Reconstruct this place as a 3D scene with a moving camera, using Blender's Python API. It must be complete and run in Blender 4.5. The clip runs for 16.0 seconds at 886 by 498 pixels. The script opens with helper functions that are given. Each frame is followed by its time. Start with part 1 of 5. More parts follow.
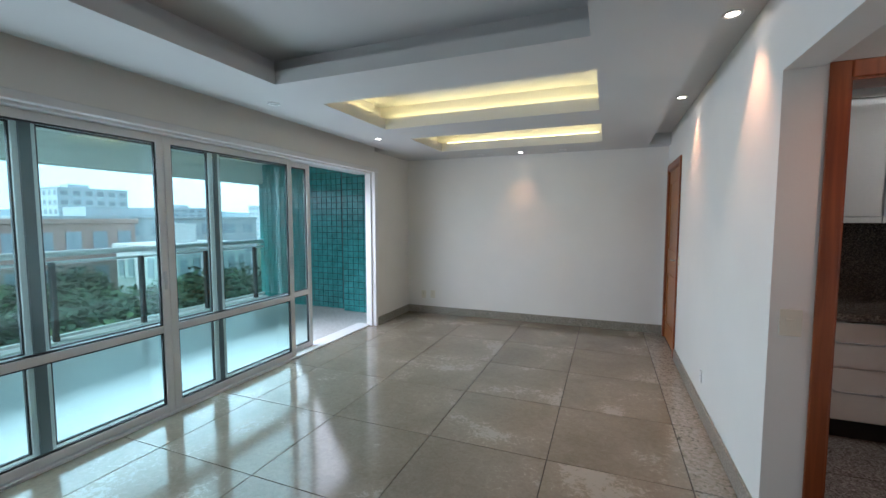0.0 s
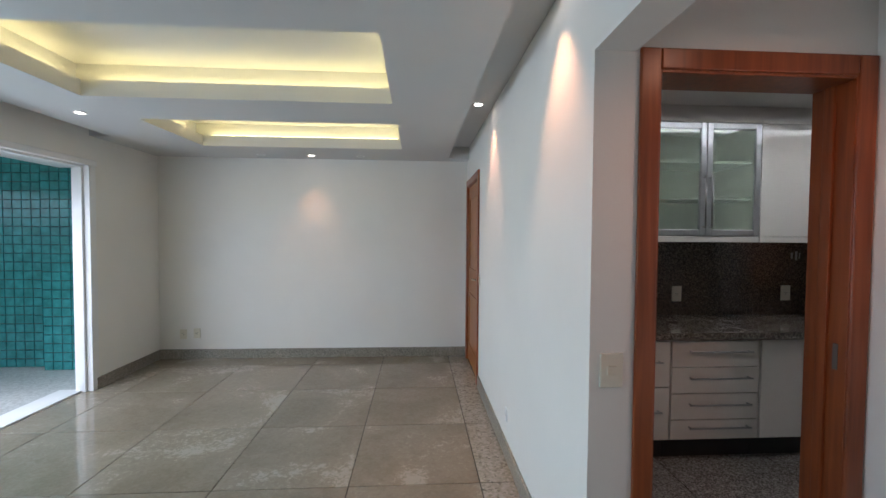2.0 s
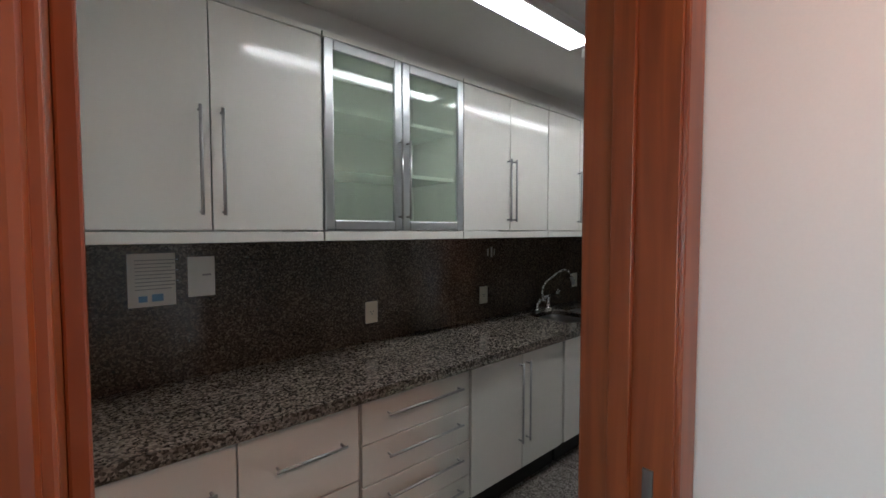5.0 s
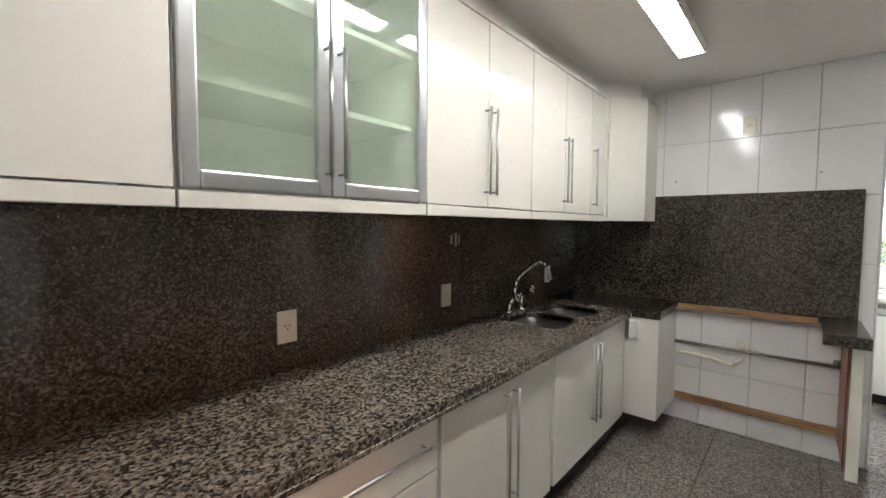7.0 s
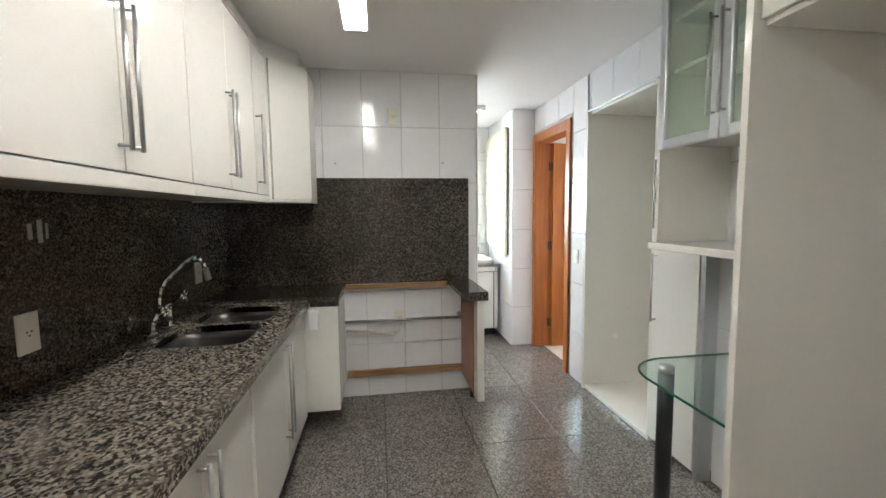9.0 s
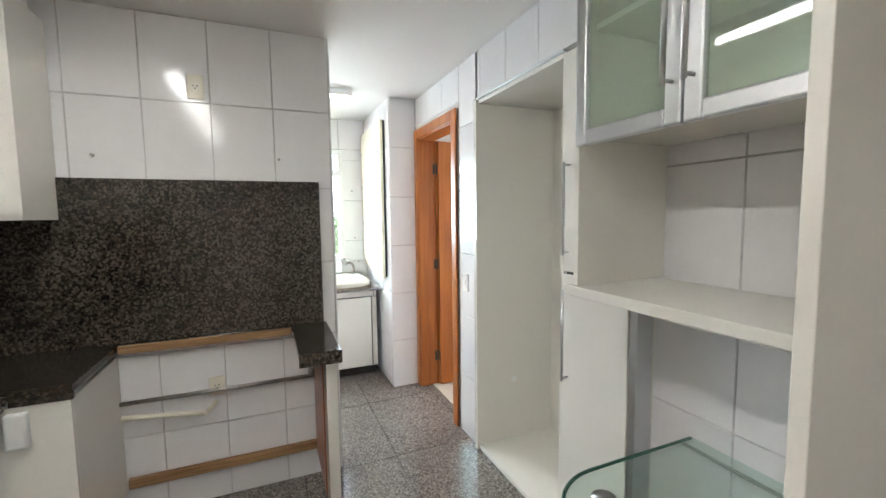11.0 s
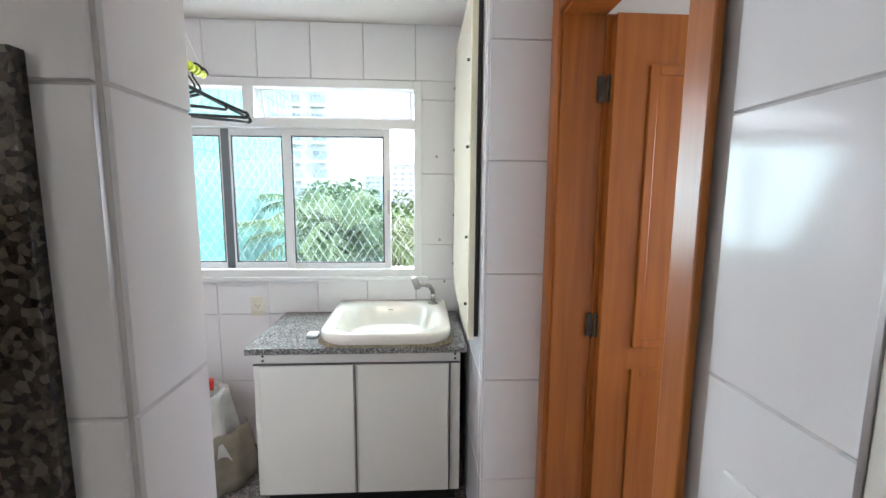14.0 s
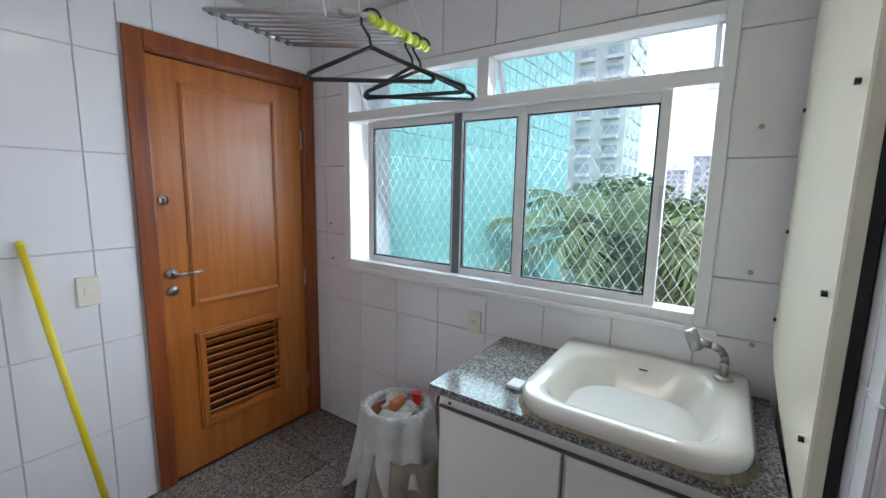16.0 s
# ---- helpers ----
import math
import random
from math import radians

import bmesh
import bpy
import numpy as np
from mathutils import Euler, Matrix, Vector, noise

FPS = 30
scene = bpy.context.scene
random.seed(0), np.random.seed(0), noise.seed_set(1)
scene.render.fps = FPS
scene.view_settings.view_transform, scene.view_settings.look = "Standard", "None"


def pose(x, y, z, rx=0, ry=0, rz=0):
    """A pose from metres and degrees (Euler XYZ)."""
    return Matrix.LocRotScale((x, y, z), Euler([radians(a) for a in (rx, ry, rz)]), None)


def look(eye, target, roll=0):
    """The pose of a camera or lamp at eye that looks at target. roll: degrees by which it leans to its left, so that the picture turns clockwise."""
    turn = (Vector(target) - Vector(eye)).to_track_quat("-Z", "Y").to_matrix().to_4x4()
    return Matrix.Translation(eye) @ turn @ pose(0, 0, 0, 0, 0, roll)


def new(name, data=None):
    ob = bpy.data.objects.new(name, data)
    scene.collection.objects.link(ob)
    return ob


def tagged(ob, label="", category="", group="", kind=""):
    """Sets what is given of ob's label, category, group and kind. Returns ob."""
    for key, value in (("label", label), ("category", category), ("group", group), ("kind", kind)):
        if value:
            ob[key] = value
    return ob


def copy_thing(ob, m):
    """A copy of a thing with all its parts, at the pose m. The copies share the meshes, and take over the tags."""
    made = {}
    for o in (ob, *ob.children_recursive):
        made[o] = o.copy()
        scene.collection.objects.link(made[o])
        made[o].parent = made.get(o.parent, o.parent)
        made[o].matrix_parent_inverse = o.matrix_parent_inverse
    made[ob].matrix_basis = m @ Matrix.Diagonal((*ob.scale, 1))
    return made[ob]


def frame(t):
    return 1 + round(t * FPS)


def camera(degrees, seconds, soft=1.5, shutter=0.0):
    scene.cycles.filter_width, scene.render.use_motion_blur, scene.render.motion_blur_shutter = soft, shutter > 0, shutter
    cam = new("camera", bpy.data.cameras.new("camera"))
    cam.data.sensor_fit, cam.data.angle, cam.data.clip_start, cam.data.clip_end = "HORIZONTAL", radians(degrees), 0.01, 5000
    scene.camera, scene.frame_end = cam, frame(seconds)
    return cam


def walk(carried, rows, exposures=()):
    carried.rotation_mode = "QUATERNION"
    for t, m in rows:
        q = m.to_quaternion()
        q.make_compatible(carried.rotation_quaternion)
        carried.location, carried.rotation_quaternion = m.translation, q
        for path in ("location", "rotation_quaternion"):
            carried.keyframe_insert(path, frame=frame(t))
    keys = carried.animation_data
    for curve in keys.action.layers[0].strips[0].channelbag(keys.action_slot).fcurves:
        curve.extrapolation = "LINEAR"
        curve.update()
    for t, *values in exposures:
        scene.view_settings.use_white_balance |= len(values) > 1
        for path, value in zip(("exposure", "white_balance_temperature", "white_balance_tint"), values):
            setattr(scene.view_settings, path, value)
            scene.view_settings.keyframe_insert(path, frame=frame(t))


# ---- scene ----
# camera and walk: seconds, x, y, z, yaw, pitch, roll
cam = camera(94.1, 16.0)
ROWS = [
    (0.0, 0.131, 0.042, 1.517, 21.65, -4.12, 0.02),
    (0.5, 0.207, 0.201, 1.545, 20.81, -3.35, -0.19),
    (1.0, 0.195, 0.421, 1.536, 15.80, -2.77, -0.31),
    (1.5, 0.171, 0.665, 1.538, 7.26, -2.09, -0.45),
    (2.0, 0.226, 0.935, 1.524, -3.56, -1.85, -0.38),
    (2.5, 0.289, 1.151, 1.514, -15.27, -1.63, -0.11),
    (3.0, 0.357, 1.380, 1.511, -26.78, -1.90, 0.02),
    (3.5, 0.502, 1.611, 1.501, -35.72, -1.89, 0.13),
    (4.0, 0.739, 1.774, 1.520, -41.49, -2.52, 0.21),
    (4.2, 0.829, 1.816, 1.524, -41.69, -2.50, 0.15),
    (6.3, 1.461, 2.557, 1.540, -39.68, -2.70, -0.32),
    (6.5, 1.520, 2.567, 1.518, -39.88, -2.83, -0.31),
    (7.0, 1.559, 2.703, 1.452, -49.11, -3.21, -0.35),
    (7.5, 1.587, 2.843, 1.454, -61.62, -3.80, -0.05),
    (8.0, 1.667, 2.950, 1.443, -74.72, -4.37, 0.15),
    (8.5, 1.779, 3.041, 1.428, -87.56, -4.68, 0.34),
    (9.0, 1.878, 3.108, 1.420, -98.76, -4.99, 0.60),
    (9.5, 1.972, 3.170, 1.451, -107.95, -4.94, 0.69),
    (10.0, 2.101, 3.195, 1.475, -113.43, -4.69, 0.83),
    (10.2, 2.203, 3.095, 1.483, -113.50, -4.69, 0.79),
    (12.3, 3.438, 2.391, 1.504, -111.06, -5.13, 0.36),
    (12.5, 3.573, 2.345, 1.505, -110.68, -5.18, 0.32),
    (13.0, 3.919, 2.220, 1.495, -106.88, -5.21, 0.22),
    (13.5, 4.241, 2.098, 1.497, -100.92, -6.14, -0.07),
    (14.0, 4.540, 1.975, 1.524, -93.16, -7.27, -0.38),
    (14.5, 4.803, 1.943, 1.506, -83.54, -8.47, -0.63),
    (15.0, 5.003, 1.959, 1.495, -72.98, -9.51, -0.68),
    (15.5, 5.139, 1.966, 1.496, -62.99, -9.74, -0.81),
    (16.0, 5.237, 1.941, 1.532, -55.33, -8.39, -1.13),
]
EXPOSURES = [(0.0, 0.34, 5600, 15), (2.5, 0.42, 5600, 14), (4.2, 0.45, 5500, 12), (6.3, 2.1, 6000, 10), (8.5, 2.05, 6050, 10), (10.2, 2.15, 6050, 10), (12.3, 1.72, 6100, 13), (14.0, 1.2, 6000, 15), (15.0, 0.74, 5900, 16), (15.5, 0.55, 5850, 16), (16.0, 0.22, 5800, 16)]
walk(cam, [(t, pose(x, y, z, 90 + pitch, roll, yaw)) for t, x, y, z, yaw, pitch, roll in ROWS], EXPOSURES)

# world, sun and large lights
world = bpy.data.worlds.new("sky")
scene.world = world
world.use_nodes = True
wt = world.node_tree
sky = wt.nodes.new("ShaderNodeTexSky")
sky.sky_type, sky.sun_disc = 'NISHITA', False
sky.sun_elevation, sky.sun_rotation = radians(50), radians(200)
sky.dust_density, sky.air_density = 4.0, 1.0
wt.links.new(sky.outputs[0], wt.nodes["Background"].inputs[0])
wt.nodes["Background"].inputs[1].default_value = 0.15
sun = new("sun", bpy.data.lights.new("sun", "SUN"))
sun.data.energy, sun.data.angle, sun.data.color = 3.0, radians(12), (1, 0.96, 0.9)
sun.matrix_world = look((-6, -16, 20), (0, 0, 0))


def window_light(name, eye, target, w, h, power, color=(0.96, 0.98, 1.0)):
    ob = new(name, bpy.data.lights.new(name, "AREA"))
    ob.data.shape, ob.data.size, ob.data.size_y, ob.data.energy, ob.data.color = "RECTANGLE", w, h, power, color
    ob.matrix_world = look(eye, target)
    return ob


window_light("sky_light_living", (-3.6, 2.3, 1.2), (0, 2.3, -0.9), 4.8, 1.9, 92)
window_light("sky_light_laundry", (7.22, 2.9, 1.6), (5, 2.9, 0.3), 1.7, 1.0, 32)
window_light("sky_light_service_room", (5.5, -0.08, 1.5), (5.6, 1.2, 1.2), 0.8, 0.9, 5.5)


def spot_light(name, x, y, z, tx, ty, power, color=(1.0, 0.47, 0.22), angle=70):
    ob = new(name, bpy.data.lights.new(name, "SPOT"))
    ob.data.energy, ob.data.color, ob.data.spot_size, ob.data.spot_blend, ob.data.shadow_soft_size = power, color, radians(angle), 0.8, 0.03
    ob.matrix_world = look((x, y, z), (tx, ty, 0))
    return ob


for sx, sy, sz, tx, ty, pw in [(0.72, 2.71, 2.585, 0.78, 2.72, 28), (0.72, 4.32, 2.585, 0.78, 4.32, 28), (-2.38, 4.32, 2.445, -2.38, 4.32, 6),
                              (-1.02, 5.9, 2.445, -1.02, 6.0, 12)]:
    spot_light("spot_beam", sx, sy, sz, tx, ty, pw)
spot_light("hall_beam", 1.45, 1.75, 2.42, 1.5, 1.9, 13, (1.0, 0.43, 0.23), 150)

# materials


def mat(name, color, rough=0.5, metal=0.0, var=0.08, scale=6.0, bump=0.0, fine=60.0, spec=0.5, coat=0.0):
    """Painted or plain surface with two scales of variation."""
    m = bpy.data.materials.new(name)
    m.use_nodes = True
    nt = m.node_tree
    b = nt.nodes["Principled BSDF"]
    tc = nt.nodes.new("ShaderNodeTexCoord")
    n1, n2 = nt.nodes.new("ShaderNodeTexNoise"), nt.nodes.new("ShaderNodeTexNoise")
    n1.inputs["Scale"].default_value, n2.inputs["Scale"].default_value = scale, fine
    n1.inputs["Detail"].default_value, n2.inputs["Detail"].default_value = 5, 4
    add = nt.nodes.new("ShaderNodeMath")
    add.operation = 'MULTIPLY_ADD'
    add.inputs[1].default_value = 0.35
    ramp = nt.nodes.new("ShaderNodeValToRGB")
    c = Vector(color)
    lo, hi = c * (1 - var), c * (1 + var)
    ramp.color_ramp.elements[0].position, ramp.color_ramp.elements[1].position = 0.45, 0.9
    ramp.color_ramp.elements[0].color = (*lo, 1)
    ramp.color_ramp.elements[1].color = (min(hi[0], 0.95), min(hi[1], 0.95), min(hi[2], 0.95), 1)
    for n in (n1, n2):
        nt.links.new(tc.outputs["Object"], n.inputs["Vector"])
    nt.links.new(n2.outputs[0], add.inputs[0])
    nt.links.new(n1.outputs[0], add.inputs[2])
    nt.links.new(add.outputs[0], ramp.inputs[0])
    nt.links.new(ramp.outputs[0], b.inputs["Base Color"])
    b.inputs["Roughness"].default_value, b.inputs["Metallic"].default_value = rough, metal
    b.inputs["Specular IOR Level"].default_value = spec
    b.inputs["Coat Weight"].default_value = coat
    b.inputs["Coat Roughness"].default_value = 0.08
    if bump:
        bp = nt.nodes.new("ShaderNodeBump")
        bp.inputs["Strength"].default_value, bp.inputs["Distance"].default_value = bump, 0.004
        nt.links.new(add.outputs[0], bp.inputs["Height"])
        nt.links.new(bp.outputs[0], b.inputs["Normal"])
    return m


def wood(name, dark, light, rough=0.35, axis='Z'):
    m = bpy.data.materials.new(name)
    m.use_nodes = True
    nt = m.node_tree
    b = nt.nodes["Principled BSDF"]
    tc, mp = nt.nodes.new("ShaderNodeTexCoord"), nt.nodes.new("ShaderNodeMapping")
    s = {'X': (1.2, 22, 22), 'Y': (22, 1.2, 22), 'Z': (22, 22, 1.2)}[axis]
    mp.inputs["Scale"].default_value = s
    n, n2 = nt.nodes.new("ShaderNodeTexNoise"), nt.nodes.new("ShaderNodeTexNoise")
    n.inputs["Scale"].default_value, n.inputs["Detail"].default_value, n.inputs["Distortion"].default_value = 1.6, 8, 0.6
    n2.inputs["Scale"].default_value = 2.0
    ad = nt.nodes.new("ShaderNodeMath")
    ad.operation = 'MULTIPLY_ADD'
    ad.inputs[1].default_value = 0.5
    ramp = nt.nodes.new("ShaderNodeValToRGB")
    ramp.color_ramp.elements[0].position, ramp.color_ramp.elements[1].position = 0.5, 0.95
    ramp.color_ramp.elements[0].color, ramp.color_ramp.elements[1].color = (*dark, 1), (*light, 1)
    nt.links.new(tc.outputs["Object"], mp.inputs[0])
    nt.links.new(mp.outputs[0], n.inputs[0])
    nt.links.new(tc.outputs["Object"], n2.inputs[0])
    nt.links.new(n2.outputs[0], ad.inputs[0])
    nt.links.new(n.outputs[0], ad.inputs[2])
    nt.links.new(ad.outputs[0], ramp.inputs[0])
    nt.links.new(ramp.outputs[0], b.inputs["Base Color"])
    b.inputs["Roughness"].default_value = rough
    bp = nt.nodes.new("ShaderNodeBump")
    bp.inputs["Strength"].default_value, bp.inputs["Distance"].default_value = 0.08, 0.002
    nt.links.new(n.outputs[0], bp.inputs["Height"])
    nt.links.new(bp.outputs[0], b.inputs["Normal"])
    return m


def granite(name, stops, scale=90.0, rough=0.15, cloud=0.25):
    """Speckled polished stone: grains from two cell textures, with slow clouds over them."""
    m = bpy.data.materials.new(name)
    m.use_nodes = True
    nt = m.node_tree
    b = nt.nodes["Principled BSDF"]
    tc = nt.nodes.new("ShaderNodeTexCoord")
    geo = nt.nodes.new("ShaderNodeObjectInfo")
    v1, v2 = nt.nodes.new("ShaderNodeTexVoronoi"), nt.nodes.new("ShaderNodeTexNoise")
    v1.inputs["Scale"].default_value = scale
    v2.inputs["Scale"].default_value, v2.inputs["Detail"].default_value = 2.2, 6
    off = nt.nodes.new("ShaderNodeVectorMath")
    off.operation = 'MULTIPLY_ADD'
    off.inputs[1].default_value = (1, 1, 1)
    sc = nt.nodes.new("ShaderNodeVectorMath")
    sc.operation = 'SCALE'
    sc.inputs[0].default_value = (13, 7, 5)
    nt.links.new(geo.outputs["Random"], sc.inputs["Scale"])
    nt.links.new(tc.outputs["Object"], off.inputs[0])
    nt.links.new(sc.outputs[0], off.inputs[2])
    nz = nt.nodes.new("ShaderNodeTexNoise")
    nz.inputs["Scale"].default_value, nz.inputs["Detail"].default_value = scale * 0.6, 6
    for n in (v1, v2, nz):
        nt.links.new(off.outputs[0], n.inputs["Vector"])
    sep = nt.nodes.new("ShaderNodeSeparateColor")
    nt.links.new(v1.outputs["Color"], sep.inputs[0])
    a1 = nt.nodes.new("ShaderNodeMath")
    a1.operation = 'MULTIPLY_ADD'
    a1.inputs[1].default_value = 0.55
    nt.links.new(sep.outputs[0], a1.inputs[0])
    a2 = nt.nodes.new("ShaderNodeMath")
    a2.operation = 'MULTIPLY_ADD'
    a2.inputs[1].default_value, a2.inputs[2].default_value = cloud, -0.12
    nt.links.new(v2.outputs[0], a2.inputs[0])
    a3 = nt.nodes.new("ShaderNodeMath")
    a3.operation = 'MULTIPLY_ADD'
    a3.inputs[1].default_value = 0.5
    nt.links.new(nz.outputs[0], a3.inputs[0])
    nt.links.new(a2.outputs[0], a3.inputs[2])
    nt.links.new(a3.outputs[0], a1.inputs[2])
    ramp = nt.nodes.new("ShaderNodeValToRGB")
    el = ramp.color_ramp.elements
    while len(el) < len(stops):
        el.new(0.5)
    for e, (p, c) in zip(el, stops):
        e.position, e.color = p, (*c, 1)
    nt.links.new(a1.outputs[0], ramp.inputs[0])
    nt.links.new(ramp.outputs[0], b.inputs["Base Color"])
    b.inputs["Roughness"].default_value = rough
    return m


def marble_floor(name):
    m = bpy.data.materials.new(name)
    m.use_nodes = True
    nt = m.node_tree
    b = nt.nodes["Principled BSDF"]
    tc, oi = nt.nodes.new("ShaderNodeTexCoord"), nt.nodes.new("ShaderNodeObjectInfo")
    sc, off = nt.nodes.new("ShaderNodeVectorMath"), nt.nodes.new("ShaderNodeVectorMath")
    sc.operation, off.operation = 'SCALE', 'ADD'
    sc.inputs[0].default_value = (17, 9, 4)
    nt.links.new(oi.outputs["Random"], sc.inputs["Scale"])
    nt.links.new(tc.outputs["Object"], off.inputs[0])
    nt.links.new(sc.outputs[0], off.inputs[1])
    n1, n2, n3 = [nt.nodes.new("ShaderNodeTexNoise") for _ in range(3)]
    for n, s, d, w in ((n1, 1.3, 6, 0.7), (n2, 24, 8, 1.2), (n3, 150, 3, 0)):
        n.inputs["Scale"].default_value, n.inputs["Detail"].default_value, n.inputs["Distortion"].default_value = s, d, w
        nt.links.new(off.outputs[0], n.inputs["Vector"])
    a = nt.nodes.new("ShaderNodeMath")
    a.operation = 'MULTIPLY_ADD'
    a.inputs[1].default_value = 0.45
    nt.links.new(n2.outputs[0], a.inputs[0])
    nt.links.new(n1.outputs[0], a.inputs[2])
    a2 = nt.nodes.new("ShaderNodeMath")
    a2.operation = 'MULTIPLY_ADD'
    a2.inputs[1].default_value = 0.25
    nt.links.new(n3.outputs[0], a2.inputs[0])
    nt.links.new(a.outputs[0], a2.inputs[2])
    ramp = nt.nodes.new("ShaderNodeValToRGB")
    el = ramp.color_ramp.elements
    for _ in range(2):
        el.new(0.5)
    for e, (p, c) in zip(el, [(0.58, (0.205, 0.175, 0.125)), (0.80, (0.26, 0.225, 0.168)), (0.96, (0.30, 0.266, 0.205)), (1.0, (0.40, 0.365, 0.30))]):
        e.position, e.color = p, (*c, 1)
    nt.links.new(a2.outputs[0], ramp.inputs[0])
    nt.links.new(ramp.outputs[0], b.inputs["Base Color"])
    b.inputs["Roughness"].default_value = 0.12
    return m


def glass(name, tint, gloss=1.0, rough=0.0):
    """Thin pane: tinted see-through with a Fresnel sheen."""
    m = bpy.data.materials.new(name)
    m.use_nodes = True
    nt = m.node_tree
    nt.nodes.remove(nt.nodes["Principled BSDF"])
    t, g, mx, fr = [nt.nodes.new("ShaderNode" + k) for k in ("BsdfTransparent", "BsdfGlossy", "MixShader", "LayerWeight")]
    t.inputs[0].default_value = (*tint, 1)
    g.inputs["Roughness"].default_value = rough
    g.inputs[0].default_value = (gloss, gloss, gloss, 1)
    pw, ad = nt.nodes.new("ShaderNodeMath"), nt.nodes.new("ShaderNodeMath")
    pw.operation, ad.operation = 'POWER', 'MULTIPLY_ADD'
    pw.inputs[1].default_value, ad.inputs[1].default_value, ad.inputs[2].default_value = 5.0, 0.9, 0.03
    fr.inputs[0].default_value = 0.5
    nt.links.new(fr.outputs["Facing"], pw.inputs[0])
    nt.links.new(pw.outputs[0], ad.inputs[0])
    nt.links.new(ad.outputs[0], mx.inputs[0])
    nt.links.new(t.outputs[0], mx.inputs[1])
    nt.links.new(g.outputs[0], mx.inputs[2])
    nt.links.new(mx.outputs[0], nt.nodes["Material Output"].inputs[0])
    return m


def glow(name, color, strength):
    m = bpy.data.materials.new(name)
    m.use_nodes = True
    b = m.node_tree.nodes["Principled BSDF"]
    b.inputs["Base Color"].default_value = (0.8, 0.8, 0.8, 1)
    b.inputs["Emission Color"].default_value = (*color, 1)
    b.inputs["Emission Strength"].default_value = strength
    return m


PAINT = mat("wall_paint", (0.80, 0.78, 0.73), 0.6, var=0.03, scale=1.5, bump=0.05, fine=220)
# living and hall ceiling white, greyed in colour to stand for dimmer light
CEIL_SHADED = mat("ceiling_paint", (0.60, 0.595, 0.58), 0.7, var=0.02, scale=1.2, bump=0.03, fine=200)
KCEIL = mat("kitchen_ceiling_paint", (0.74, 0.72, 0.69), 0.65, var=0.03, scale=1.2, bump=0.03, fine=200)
STONE = granite("skirting_stone", [(0.2, (0.16, 0.14, 0.11)), (0.55, (0.27, 0.25, 0.20)), (0.8, (0.36, 0.33, 0.28))], 120, 0.3)
FLOOR = marble_floor("polished_beige_stone")
JOINT = mat("floor_joint", (0.05, 0.042, 0.034), 0.8)
BOWL = mat("sink_steel", (0.24, 0.235, 0.225), 0.3, 1.0, var=0.1)
SKY = glow("overcast_sky", (0.86, 0.93, 1.0), 1.1)
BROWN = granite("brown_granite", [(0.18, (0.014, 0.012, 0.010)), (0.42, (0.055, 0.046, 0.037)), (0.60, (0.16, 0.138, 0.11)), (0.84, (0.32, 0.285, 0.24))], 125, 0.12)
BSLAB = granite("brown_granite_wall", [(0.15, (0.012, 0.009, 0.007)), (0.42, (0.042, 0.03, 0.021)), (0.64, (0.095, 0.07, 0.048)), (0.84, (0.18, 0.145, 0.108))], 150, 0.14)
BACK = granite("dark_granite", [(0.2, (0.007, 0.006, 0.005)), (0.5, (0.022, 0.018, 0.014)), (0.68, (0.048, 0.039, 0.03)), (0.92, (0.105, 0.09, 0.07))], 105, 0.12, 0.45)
KFLOOR = granite("grey_granite", [(0.15, (0.05, 0.044, 0.038)), (0.42, (0.135, 0.12, 0.105)), (0.65, (0.235, 0.213, 0.188)), (0.85, (0.35, 0.325, 0.295))], 130, 0.14)
LCOUNTER = granite("salt_granite", [(0.15, (0.03, 0.028, 0.026)), (0.45, (0.12, 0.11, 0.1)), (0.65, (0.26, 0.25, 0.23)), (0.85, (0.42, 0.41, 0.39))], 170, 0.16)
TILE = mat("glazed_white_tile", (0.78, 0.77, 0.77), 0.12, var=0.02, scale=2, bump=0.02, fine=14)
GROUT = mat("grout", (0.56, 0.54, 0.52), 0.9)
LAM = mat("cream_laminate", (0.79, 0.765, 0.70), 0.12, var=0.02, scale=1.5, fine=40)
LAMIN = mat("cream_board_inside", (0.72, 0.69, 0.62), 0.4, var=0.03)
EDGE = mat("dark_seam", (0.12, 0.11, 0.1), 0.6)
# black of the plinths, also used as shade behind louvre and wall board
KICK_SHADE = mat("black_plinth_and_shade", (0.012, 0.011, 0.01), 0.5)
ALU = mat("brushed_aluminium", (0.62, 0.63, 0.64), 0.32, 1.0, var=0.05, fine=200)
STEEL = mat("steel", (0.48, 0.48, 0.47), 0.3, 1.0, var=0.08)
CHROME = mat("chrome", (0.75, 0.75, 0.75), 0.08, 1.0, var=0.03)
HINGE = mat("dull_hinge_steel", (0.09, 0.095, 0.085), 0.5, 0.8, var=0.3, scale=60)
NICKEL = mat("tarnished_nickel", (0.4, 0.38, 0.35), 0.3, 1.0, var=0.2, scale=40)
WHITE_ALU = mat("white_powder_coat", (0.78, 0.78, 0.77), 0.35, var=0.02)
GREY_ALU = mat("grey_anodised", (0.16, 0.18, 0.19), 0.4, 0.6, var=0.05)
RUBBER = mat("black_gasket", (0.015, 0.015, 0.016), 0.6)
DOORWOOD = wood("honey_door_wood", (0.32, 0.092, 0.013), (0.44, 0.148, 0.025), 0.28)
CASEWOOD = wood("reddish_casing_wood", (0.16, 0.038, 0.01), (0.30, 0.078, 0.02), 0.3)
CASEWOOD2 = wood("honey_casing_wood", (0.32, 0.095, 0.016), (0.46, 0.155, 0.03), 0.3)
